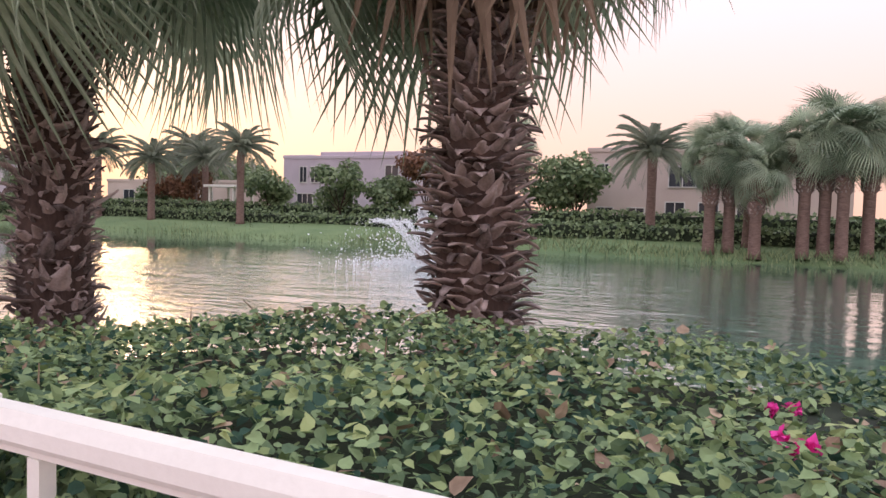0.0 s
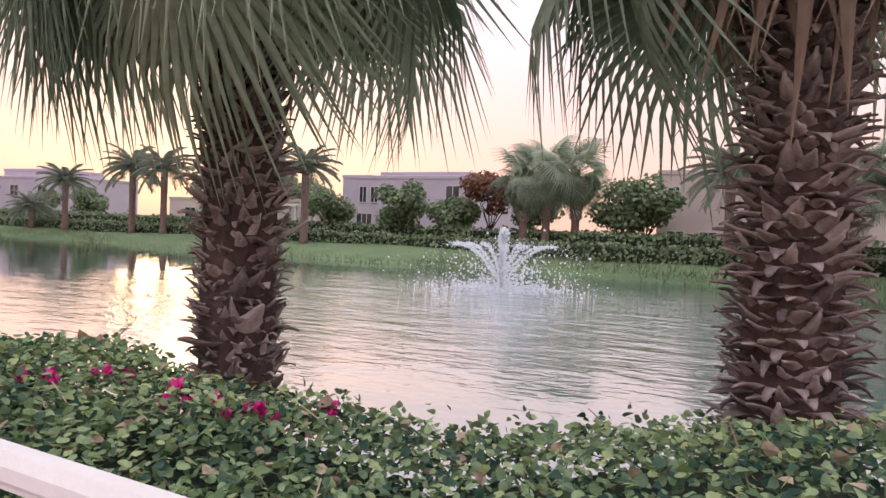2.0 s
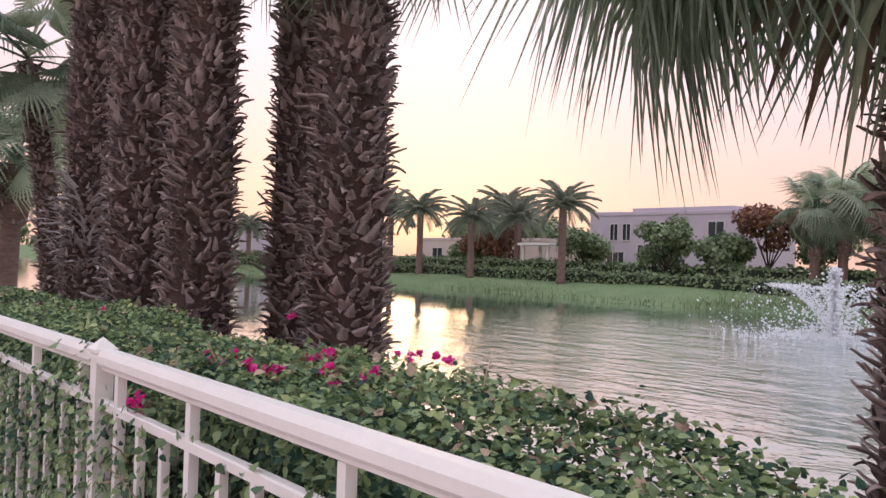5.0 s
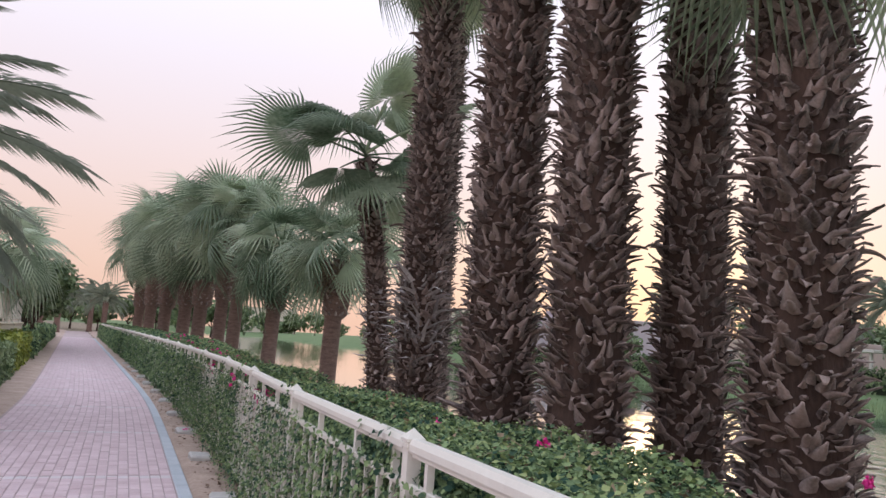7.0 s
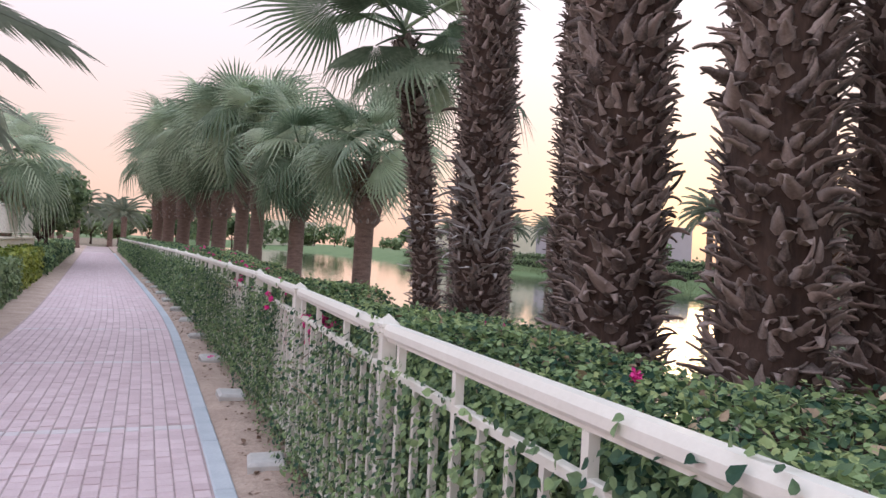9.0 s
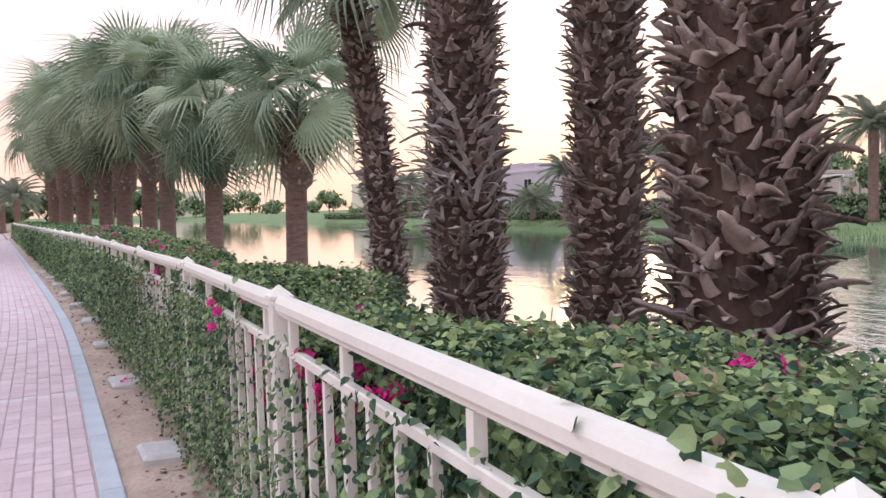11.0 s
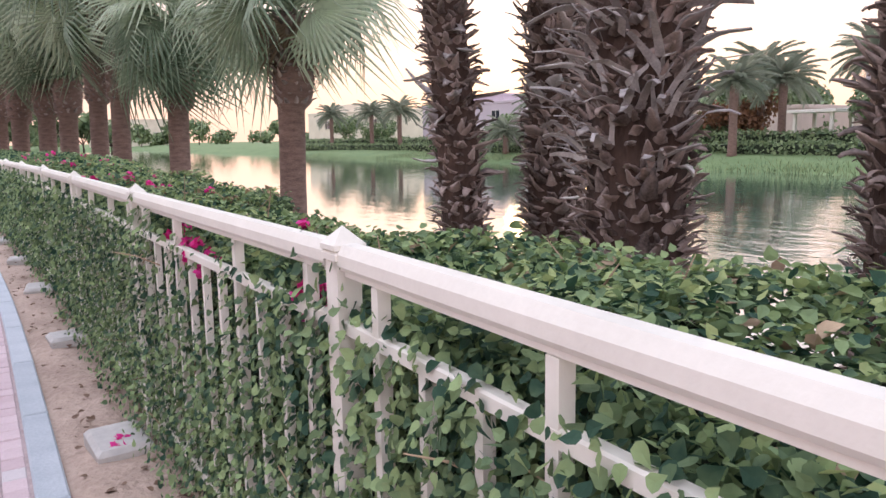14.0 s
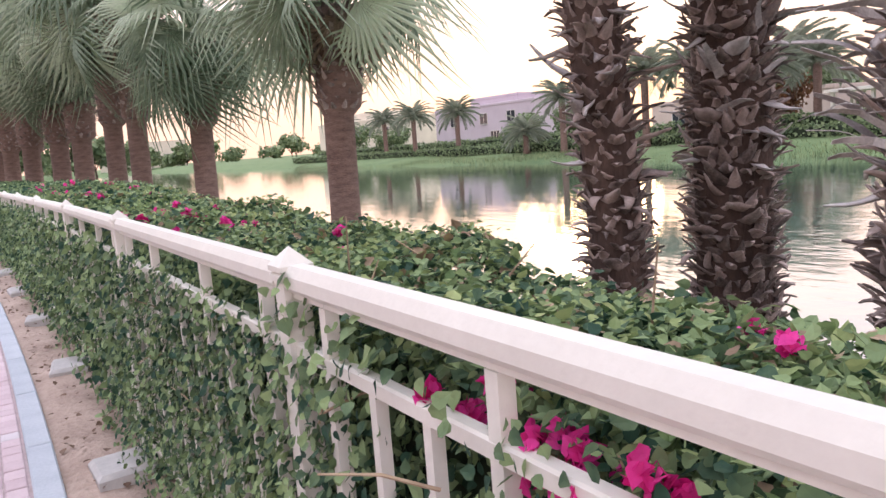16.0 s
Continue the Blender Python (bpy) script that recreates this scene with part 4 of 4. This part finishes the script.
def window(parent, x, y, z, w, h, yaw, panes=2):
    """A window in a wall whose face looks along -x at yaw 0: recessed glass, frame and sill."""
    m = pose(x, y, z, 0, 0, yaw)
    g = Geo()
    f = 0.07
    for a in ((-0.04, 0.03, -w / 2 - f, -w / 2, -f, h + f), (-0.04, 0.03, w / 2, w / 2 + f, -f, h + f), (-0.04, 0.03, -w / 2, w / 2, h, h + f), (-0.10, 0.03, -w / 2, w / 2, -f, 0)):
        g.box(*a)
    for k in range(1, panes):
        yy = -w / 2 + w * k / panes
        g.box(-0.03, 0.02, yy - 0.03, yy + 0.03, 0, h)
    win = part("window", g.mesh("window_frame", M_FRAME), parent, m=m)
    g = Geo()
    g.box(-0.012, 0.0, -w / 2, w / 2, 0.0, h)
    part("pane", g.mesh("pane", M_GLASS), win)


def house(x, y, yaw, blocks, windows, material, label, z=0.55):
    """blocks: (x0, x1, y0, y1, height), windows: (y, z, w, h) on the face x = face; local -x looks at the lake."""
    h = thing("house", label, "house", (x, y, z), "houses across the lake", turn=yaw)
    for x0, x1, y0, y1, top in blocks:
        g = Geo()
        g.box(x0, x1, y0, y1, -0.3, top)
        part("wall", g.mesh("wall", material), h)
        for a in ((x0 - 0.06, x0 + 0.2, y0 - 0.06, y1 + 0.06), (x1 - 0.2, x1 + 0.06, y0 - 0.06, y1 + 0.06), (x0 + 0.2, x1 - 0.2, y0 - 0.06, y0 + 0.2), (x0 + 0.2, x1 - 0.2, y1 - 0.2, y1 + 0.06)):
            g = Geo()
            g.box(*a, top + 0.002, top + 0.28, 0.03)
            part("parapet", g.mesh("parapet", material), h)
    for fx, wy, wz, w, hh in windows:
        window(h, fx - 0.004, wy, wz, w, hh, 0, 2 if w < 1.6 else 3)
    return h


def pergola(x, y, z):
    p = thing("pergola", "white garden pergola with a flat roof", "pergola", (x, y, z))
    for a in (-1, 1):
        for b in (-1.2, 1.2):
            g = Geo()
            g.box(a - 0.09, a + 0.09, b - 0.09, b + 0.09, 0, 2.1)
            part("post", g.mesh("post", M_PAINT), p)
    g = Geo()
    g.box(-1.3, 1.3, -1.6, 1.6, 2.1, 2.28, 0.02)
    part("roof", g.mesh("roof", M_PAINT), p)


def build_far_bank():
    leafy_hedge("clipped_hedge", 38.6, 39.6, -30, 130, 0.0, 0.75, 42, 0.20, 201, M_TREE_HAZED, "long dark clipped hedge along the far bank")
    leafy_hedge("clipped_hedge", 42.6, 43.8, -30, 130, 0.25, 1.35, 34, 0.22, 202, M_TREE_HAZED, "long dark clipped hedge along the far bank")
    mauve, beige = "two-storey mauve-grey flat-roofed villa across the lake", "two-storey beige flat-roofed villa across the lake"
    house(52.0, 40.2, 0, ((0, 9, -5.6, 6.7, 4.7), (0.8, 9, -4.4, 4.1, 5.05), (3, 8, 6.75, 10, 5.0)), ((0, 5.4, 2.7, 0.7, 1.3), (0, 4.2, 2.7, 0.7, 1.3), (0, 5.2, 0.4, 1.6, 1.3), (0, 0.5, 2.9, 1.2, 1.2), (0, -3.5, 2.9, 1.2, 1.2), (0, 2.6, 0.3, 1.0, 2.0)), M_WALLB, mauve)
    house(48.0, 14.9, 0, ((0, 10, -9.5, 4.4, 4.7), (1.5, 10, -11, 2.6, 5.1)), ((0, 3.3, 2.9, 0.45, 1.0), (0, -2.0, 2.5, 2.4, 1.2), (0, -5.2, 2.5, 1.6, 1.2), (0, 3.2, 0.2, 1.0, 0.9), (0, 1.2, 0.2, 1.0, 0.9), (0, -1.2, 0.1, 1.1, 1.4), (0, -3.2, 0.1, 1.1, 1.4), (0, -5.4, 0.1, 1.1, 1.4)), M_WALLA, beige)
    house(53.0, 63.0, 3, ((0, 10, -9, 8, 2.6), (3, 9, -5, 2, 4.4)), ((0, -5, 0.6, 1.4, 1.2), (0, 0, 0.6, 1.4, 1.2), (0, 5, 0.6, 1.4, 1.2)), M_WALLA, beige)
    house(50.0, 96.0, 4, ((0, 10, -10, 9, 4.6), (2, 9, -5, 4, 5.6)), ((0, -6, 2.6, 1.4, 1.2), (0, -1, 2.6, 1.4, 1.2), (0, 5, 2.6, 1.4, 1.2), (0, -3, 0.3, 1.6, 1.4)), M_WALLB, mauve)
    house(50.0, 130.0, 10, ((0, 10, -12, 12, 5.0), (2, 9, -3, 7, 6.2)), ((0, -7, 2.6, 1.4, 1.2), (0, 0, 2.6, 1.4, 1.2), (0, 6, 2.6, 1.4, 1.2)), M_CREAM, "two-storey cream flat-roofed villa across the lake")
    house(52.0, -8.0, -6, ((0, 10, -8, 6, 5.2),), ((0, -5, 2.6, 1.4, 1.2), (0, 2, 2.6, 1.4, 1.2), (0, -2, 0.2, 1.4, 1.4)), M_WALLA, beige)
    pergola(44.2, 46.5, 0.4)
    for i, (x, y, top, sp) in enumerate(((38.0, 39.9, 4.9, 0.95), (38.0, 48.2, 4.2, 0.95), (46.0, 52.2, 5.4, 1.25), (44.5, 49.5, 4.6, 1.1), (38.3, 54.2, 4.9, 1.0), (38.3, 57.9, 5.0, 1.05), (38.0, 66.2, 3.9, 0.95), (38.0, 71.0, 1.6, 0.9), (41.0, 13.7, 4.6, 1.05), (39.5, 84.0, 4.0, 1.0), (39.0, 92.0, 4.2, 1.0), (40.0, 101.0, 4.3, 1.0), (39.5, 112.0, 4.3, 1.0))):
        date_palm(x, y, top, sp, 300 + i)
    for i, (x, y, hgt, sp, mt) in enumerate(((43.6, 42.2, 3.3, 1.9, M_TREE_HAZED), (42.6, 35.1, 4.2, 1.9, M_TREE_HAZED), (44.6, 32.2, 3.2, 1.8, M_TREE_HAZED), (45.0, 29.6, 4.8, 2.1, M_RUST), (45.4, 26.8, 4.3, 2.0, M_TREE_HAZED), (44.5, 18.9, 4.6, 2.0, M_TREE_HAZED), (45.5, 21.0, 4.4, 2.2, M_TREE_HAZED), (45.6, 53.5, 3.4, 2.6, M_RUST), (47.0, 57.0, 2.8, 2.0, M_TREE_HAZED), (46.0, 75.0, 3.2, 2.0, M_TREE_HAZED), (44.0, 80.0, 3.0, 2.2, M_TREE_HAZED), (44.5, 108.0, 3.4, 2.6, M_TREE_HAZED), (45.0, 120.0, 4.0, 3.0, M_TREE_HAZED))):
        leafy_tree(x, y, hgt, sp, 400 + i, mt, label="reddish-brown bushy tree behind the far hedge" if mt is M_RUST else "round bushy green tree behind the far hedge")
    for i, (x, y, hgt, sp) in enumerate(((57.0, 56.5, 5.2, 3.2), (55.5, 61.0, 5.0, 3.2), (58.0, 66.0, 5.4, 3.4), (60.0, 71.0, 5.0, 3.2), (62.0, 61.0, 5.6, 3.4))):
        leafy_tree(x, y, hgt, sp, 440 + i, z=0.55, trunk=0.1, count=2400, size=0.4, label="grey-green tree between the far villas")
    # fan palms on the far bank
    for i, (x, y, neck, top, sp) in enumerate(((42.5, 24.6, 2.2, 4.9, 1.5), (43.0, 22.9, 2.2, 4.7, 1.5), (41.8, 25.8, 2.0, 4.2, 1.3), (36.0, 10.0, 1.9, 3.9, 1.1), (36.4, 9.2, 2.0, 4.2, 1.1), (35.6, 8.0, 1.5, 3.2, 1.1), (38.0, 8.5, 2.2, 4.4, 1.15), (36.0, 6.1, 2.5, 4.5, 1.15), (36.4, 5.3, 2.6, 4.8, 1.15), (36.0, 4.6, 2.5, 4.6, 1.15), (36.9, 3.6, 2.6, 4.8, 1.15), (37.3, 2.6, 2.6, 4.7, 1.15))):
        smooth_palm(x, y, neck, top, 0.26, 46, sp, 500 + i, 16, -52)
    # the far end of the lake
    for i in range(26):
        a = -60 + i * 7.5
        leafy_tree(a + 3 * math.sin(i * 5), 262 + 6 * math.sin(i * 2.3), 6 + 2.5 * math.sin(i * 1.7), 4.5, 700 + i, z=0.1, trunk=0.2, count=420, size=1.1, label="distant grey-green tree at the end of the lake")
    house(40, 275, 80, ((0, 12, -14, 12, 8.0),), ((0, -8, 2, 2, 2), (0, -2, 2, 2, 2), (0, 5, 2, 2, 2)), M_CREAM, "distant white house at the end of the lake")


def build_fountain(x, y):
    f = thing("fountain", "white spraying lake fountain with a central jet and fanned arcs", "fountain", (x, y, WATER_Z))
    rng = np.random.default_rng(77)

    def spray(name, paths, count, size):
        P = []
        for _ in range(count):
            a, reach, high, s, w = paths[rng.integers(0, len(paths))]
            t = rng.uniform(0, 1) ** 0.8
            d = reach * t
            z = high * (1 - (2 * t * s - 1) ** 2) if s else high * t
            P.append((d * math.cos(a) + rng.normal(0, w * (0.2 + t)), d * math.sin(a) + rng.normal(0, w * (0.2 + t)), max(z + rng.normal(0, w * 0.5), 0.02)))
        P = np.array(P)
        v, fc = leaf_cloud(P, np.tile((0.0, 0.0, 1.0), (count, 1)), size, rng, 2.0)
        ob = part(name, raw_mesh(name, v, fc, M_SPRAY), f)
        ob["kind"] = "stuff"

    spray("central_jet", [(0, 0.0, 2.1, 0, 0.07)], 1600, 0.10)
    spray("arc_spray", [(2 * math.pi * k / 16 + 0.1, 1.9, 1.55, 0.55, 0.05) for k in range(14)], 4200, 0.05)
    spray("falling_drops", [(2 * math.pi * k / 28, 3.4, 1.6, 0.97, 0.16) for k in range(28)], 1500, 0.035)
    spray("foam", [(0, 0.0, 0.03, 0, 1.3)], 2600, 0.09)
    g = Geo()
    g.tube([(0, 0, -0.05), (0, 0, 0.04), (0, 0, 0.06)], [0.35, 0.35, 0.2], 16)
    part("float", g.mesh("float", M_CONC), f)


build_far_bank()
build_fountain(23.9, 18.3)


def build_reeds():
    rng = np.random.default_rng(61)
    reeds = thing("reed_fringe", "rough grey-green grass fringe along the far shore", "grass", (35, 40, -0.6), kind="stuff")
    m = 9000
    y = rng.uniform(-20, 120, m)
    x = 34.6 + 0.9 * np.sin(y * 0.11) + 0.6 * np.sin(y * 0.31 + 1) + rng.normal(0, 0.5, m) + rng.exponential(0.6, m)
    z = np.interp(x, (33, 34.5, 36.5, 40), (-0.9, -0.72, -0.25, 0.15))
    h = rng.uniform(0.15, 0.42, m)
    d = rng.normal(0, 0.12, (m, 2))
    w = 0.03
    P = np.stack([x - 35, y - 40, z + 0.6], 1)
    V = np.stack([P + np.array((0, -w, 0)), P + np.array((0, w, 0)), P + np.stack([d[:, 0], d[:, 1], h], 1)], 1).reshape(-1, 3)
    F = np.arange(3 * m).reshape(-1, 3)
    ob = part("reeds", raw_mesh("reeds", V, F, M_REED), reeds)
    ob["kind"] = "stuff"


build_reeds()


# ---------------------------------------------------------------- landward side of the path
def bollard_lamp(x, y):
    """A garden bollard: dark post with a flared foot, clear flared lantern, wide flat cap."""
    lamp = thing("bollard_lamp", "dark metal bollard lamp with a clear flared lantern and wide cap", "garden lamp", (x, y, 0.0))

    def turned(name, prof, material, label=""):
        g = Geo()
        g.tube([(0, 0, z) for _, z in prof], [rr for rr, _ in prof], 20)
        part(name, g.mesh(name, material, False), lamp, label)

    turned("foot", [(0.115, -0.02), (0.115, 0.03), (0.095, 0.05), (0.075, 0.09)], M_IRON)
    turned("post", [(0.075, 0.09), (0.062, 0.16), (0.06, 0.66), (0.07, 0.68), (0.07, 0.72)], M_IRON)
    turned("lantern", [(0.065, 0.722), (0.075, 0.80), (0.10, 0.88), (0.135, 0.955)], M_LENS, "pale translucent flared lantern")
    turned("cap", [(0.19, 0.957), (0.195, 0.97), (0.16, 0.99), (0.05, 1.01)], M_IRON)


def build_land_side():
    leafy_hedge("garden_hedge", -3.4, -2.35, 20.4, 25.5, 0, 0.62, 420, 0.075, 601, M_LEAF, "clipped green bougainvillea garden hedge with crimson flowers", True)
    leafy_hedge("garden_hedge", -3.5, -2.42, 25.7, 31, 0, 0.74, 300, 0.085, 604, M_TREE_HAZED, "clipped grey-green garden hedge beside the path", True)
    leafy_hedge("garden_hedge", -3.6, -2.45, 31.2, 38, 0, 0.80, 200, 0.10, 602, M_LEAFY, "clipped yellow-green garden hedge beside the path", True)
    leafy_hedge("garden_hedge", -3.6, -2.4, 38.2, 70, 0, 0.75, 90, 0.14, 603, M_LEAF, "clipped green garden hedge beside the path", True)
    g = Geo()
    g.box(-4.12, -3.9, 20, 42, -0.1, 1.05, 0.02)
    g.box(-4.16, -3.86, 19.9, 42.1, 1.052, 1.12, 0.02)
    wall = tagged(new("boundary_wall", g.mesh("boundary_wall", M_CREAM)), "low cream rendered garden wall with a white metal railing", "wall")
    for y in range(21, 43, 3):
        g = Geo()
        g.box(-4.05, -3.97, y - 0.04, y + 0.04, 1.122, 2.06 if y != 33 else 2.85, 0.01)
        part("rail_post", g.mesh("rail_post", M_PAINT), wall)
    for z in (1.22, 1.98):
        g = Geo()
        g.box(-4.03, -3.99, 20, 42, z, z + 0.045)
        part("wall_rail", g.mesh("wall_rail", M_PAINT), wall)
    g = Geo()
    g.box(-0.009, 0.009, -0.009, 0.009, 0.0, 0.715)
    bar = g.mesh("rail_bar", M_PAINT)
    for i in range(150):
        part("rail_bar", bar, wall, m=Matrix.Translation((-4.01, 20.1 + 0.146 * i, 1.265)))
    bollard_lamp(-2.12, 21.0)
    blooms = thing("bougainvillea_flowers", "crimson flower sprays on the clipped garden hedge", "flowers", (-2.5, 22, 0.6), kind="stuff")
    rng = np.random.default_rng(91)
    m = 420
    cl = rng.integers(0, 14, m)
    cy, cz = rng.uniform(20.6, 25.0, 14), rng.uniform(0.3, 0.7, 14)
    cx = np.where(cz > 0.6, rng.uniform(-3.1, -2.4, 14), -2.33)
    P = np.stack([cx[cl] + 2.5, cy[cl] - 22, cz[cl] - 0.6], 1) + rng.normal(0, 0.04, (m, 3))
    v, f = leaf_cloud(P, rng.normal(0, 1, (m, 3)), 0.045, rng, 0.5)
    part("bracts", raw_mesh("bracts", v, f, M_FLOWER), blooms)
    smooth_palm(-4.75, 38.0, 1.8, 2.9, 0.28, 30, 1.2, 651)
    smooth_palm(-4.9, 42.0, 1.8, 3.3, 0.28, 30, 1.3, 652)
    leafy_tree(-3.9, 45.0, 3.9, 1.7, 660, trunk=0.3, count=2200, size=0.22, label="dark green bushy tree overhanging the path")
    leafy_tree(-4.6, 49.0, 3.6, 1.7, 661, trunk=0.3, count=1600, size=0.22)
    date_palm(-4.7, 22.6, 3.2, 1.4, 670, 62, 0.0)
    for i, (x, y, t) in enumerate(((-6, 84, 3.4), (-8, 92, 3.8), (-4, 98, 3.6), (-10, 104, 3.6), (-2.5, 90, 3.2))):
        date_palm(x, y, t, 1.1, 680 + i, 26)
    for i in range(14):
        leafy_tree(-30 + 3.3 * i, 112 + 4 * math.sin(i * 2.1), 5 + math.sin(i * 1.3), 2.6, 740 + i, z=0.0, trunk=0.25, count=500, size=0.6, label="distant grey-green tree beyond the path")


build_land_side()


# ---------------------------------------------------------------- brick path, kerb, blocks (pieces last)
def build_path():
    W, L = 0.09, 0.112
    cols = 21
    x_left = 0.04 - cols * W
    g = Geo()
    ys = [0 + 1.0 * i for i in range(96)]
    for y in ys:
        o = bend(y)
        g.v += [(x_left - 0.03 + o, y, 0.019), (0.05 + o, y, 0.019)]
    for j in range(len(ys) - 1):
        g.f.append((2 * j, 2 * j + 1, 2 * j + 3, 2 * j + 2))
    path = tagged(new("path", g.mesh("path_bed", M_JOINT)), "curving footpath of rose-pink bricks with pale bands", "path", kind="structure")
    rng = random.Random(5)
    b = Geo()
    b.box(-W / 2 + 0.003, W / 2 - 0.003, -L / 2 + 0.003, L / 2 - 0.003, 0.0, 0.05, 0.004)
    one, pale = b.mesh("brick", M_BRICK), b.mesh("pale_brick", M_BAND)
    rest, band = Geo(), Geo()
    rows = int(70 / L)
    for c in range(cols):
        shift = 0.0 if c % 2 == 0 else L / 2
        for k in range(18, rows):
            y = k * L + shift
            is_band = k % 26 == 13
            yy = k * L if is_band else y
            x = x_left + W * (c + 0.5) + bend(yy)
            dz, tilt = rng.uniform(-0.003, 0.003), rng.uniform(-0.012, 0.012)
            near = 20.4 < yy < 22.3 and c >= 4
            if near:
                ob = part("brick", pale if is_band else one, path, m=pose(x, yy, -0.025 + dz, rng.uniform(-0.5, 0.5), rng.uniform(-0.6, 0.6), math.degrees(tilt)))
            else:
                t = band if is_band else rest
                n = len(t.v)
                t.box(x - W / 2 + 0.004, x + W / 2 - 0.004, yy - L / 2 + 0.004, yy + L / 2 - 0.004, -0.02, 0.026 + dz, 0.004)
    ob = part("bricks", rest.mesh("bricks", M_BRICKS), path)
    ob["kind"] = "stuff"
    ob = part("pale_bricks", band.mesh("pale_bricks", M_BANDS), path, "pale grey brick bands")
    ob["kind"] = "stuff"
    kerb = tagged(new("kerb"), "blue-grey concrete kerb stones along the path", "kerb", kind="structure")
    g = Geo()
    g.box(-0.055, 0.055, -0.495, 0.495, -0.1, 0.032, 0.008)
    stone = g.mesh("kerb_stone", M_KERB)
    for side in (0.105,):
        for k in range(2, 70):
            y = k + 0.0
            yaw = math.degrees(math.atan2(-(bend(y + 0.5) - bend(y - 0.5)), 1.0))
            part("kerb_stone", stone, kerb, m=pose(side + bend(y), y, 0, 0, 0, yaw))
    rr = random.Random(9)
    for k in range(4, 20):
        y = 2.0 * k - 0.1
        g = Geo()
        g.box(-0.11, 0.11, -0.15, 0.15, -0.05, 0.075, 0.02)
        ob = tagged(new("concrete_footing", g.mesh("footing", M_CONC)), "rough grey concrete footing at the foot of the fence", "footing", "fence footings")
        ob.matrix_basis = pose(0.38 + bend(y), y, 0, rr.uniform(-4, 4), rr.uniform(-4, 4), rr.uniform(-8, 8))
    litter = thing("leaf_litter", "scattered dry brown leaves on the sand", "leaf litter", (0.3, 20, 0), kind="stuff")
    rng = np.random.default_rng(3)
    m = 900
    y = rng.uniform(8, 36, m)
    P = np.stack([rng.uniform(0.18, 0.55, m) + bend_np(y) - 0.3, y - 20, rng.uniform(0.03, 0.05, m)], 1)
    v, f = leaf_cloud(P, np.tile((0.0, 0.0, 1.0), (m, 1)), 0.035, rng, 0.3)
    ob = part("dry_leaves", raw_mesh("dry_leaves", v, f, M_DRY), litter)
    ob["kind"] = "stuff"


build_path()
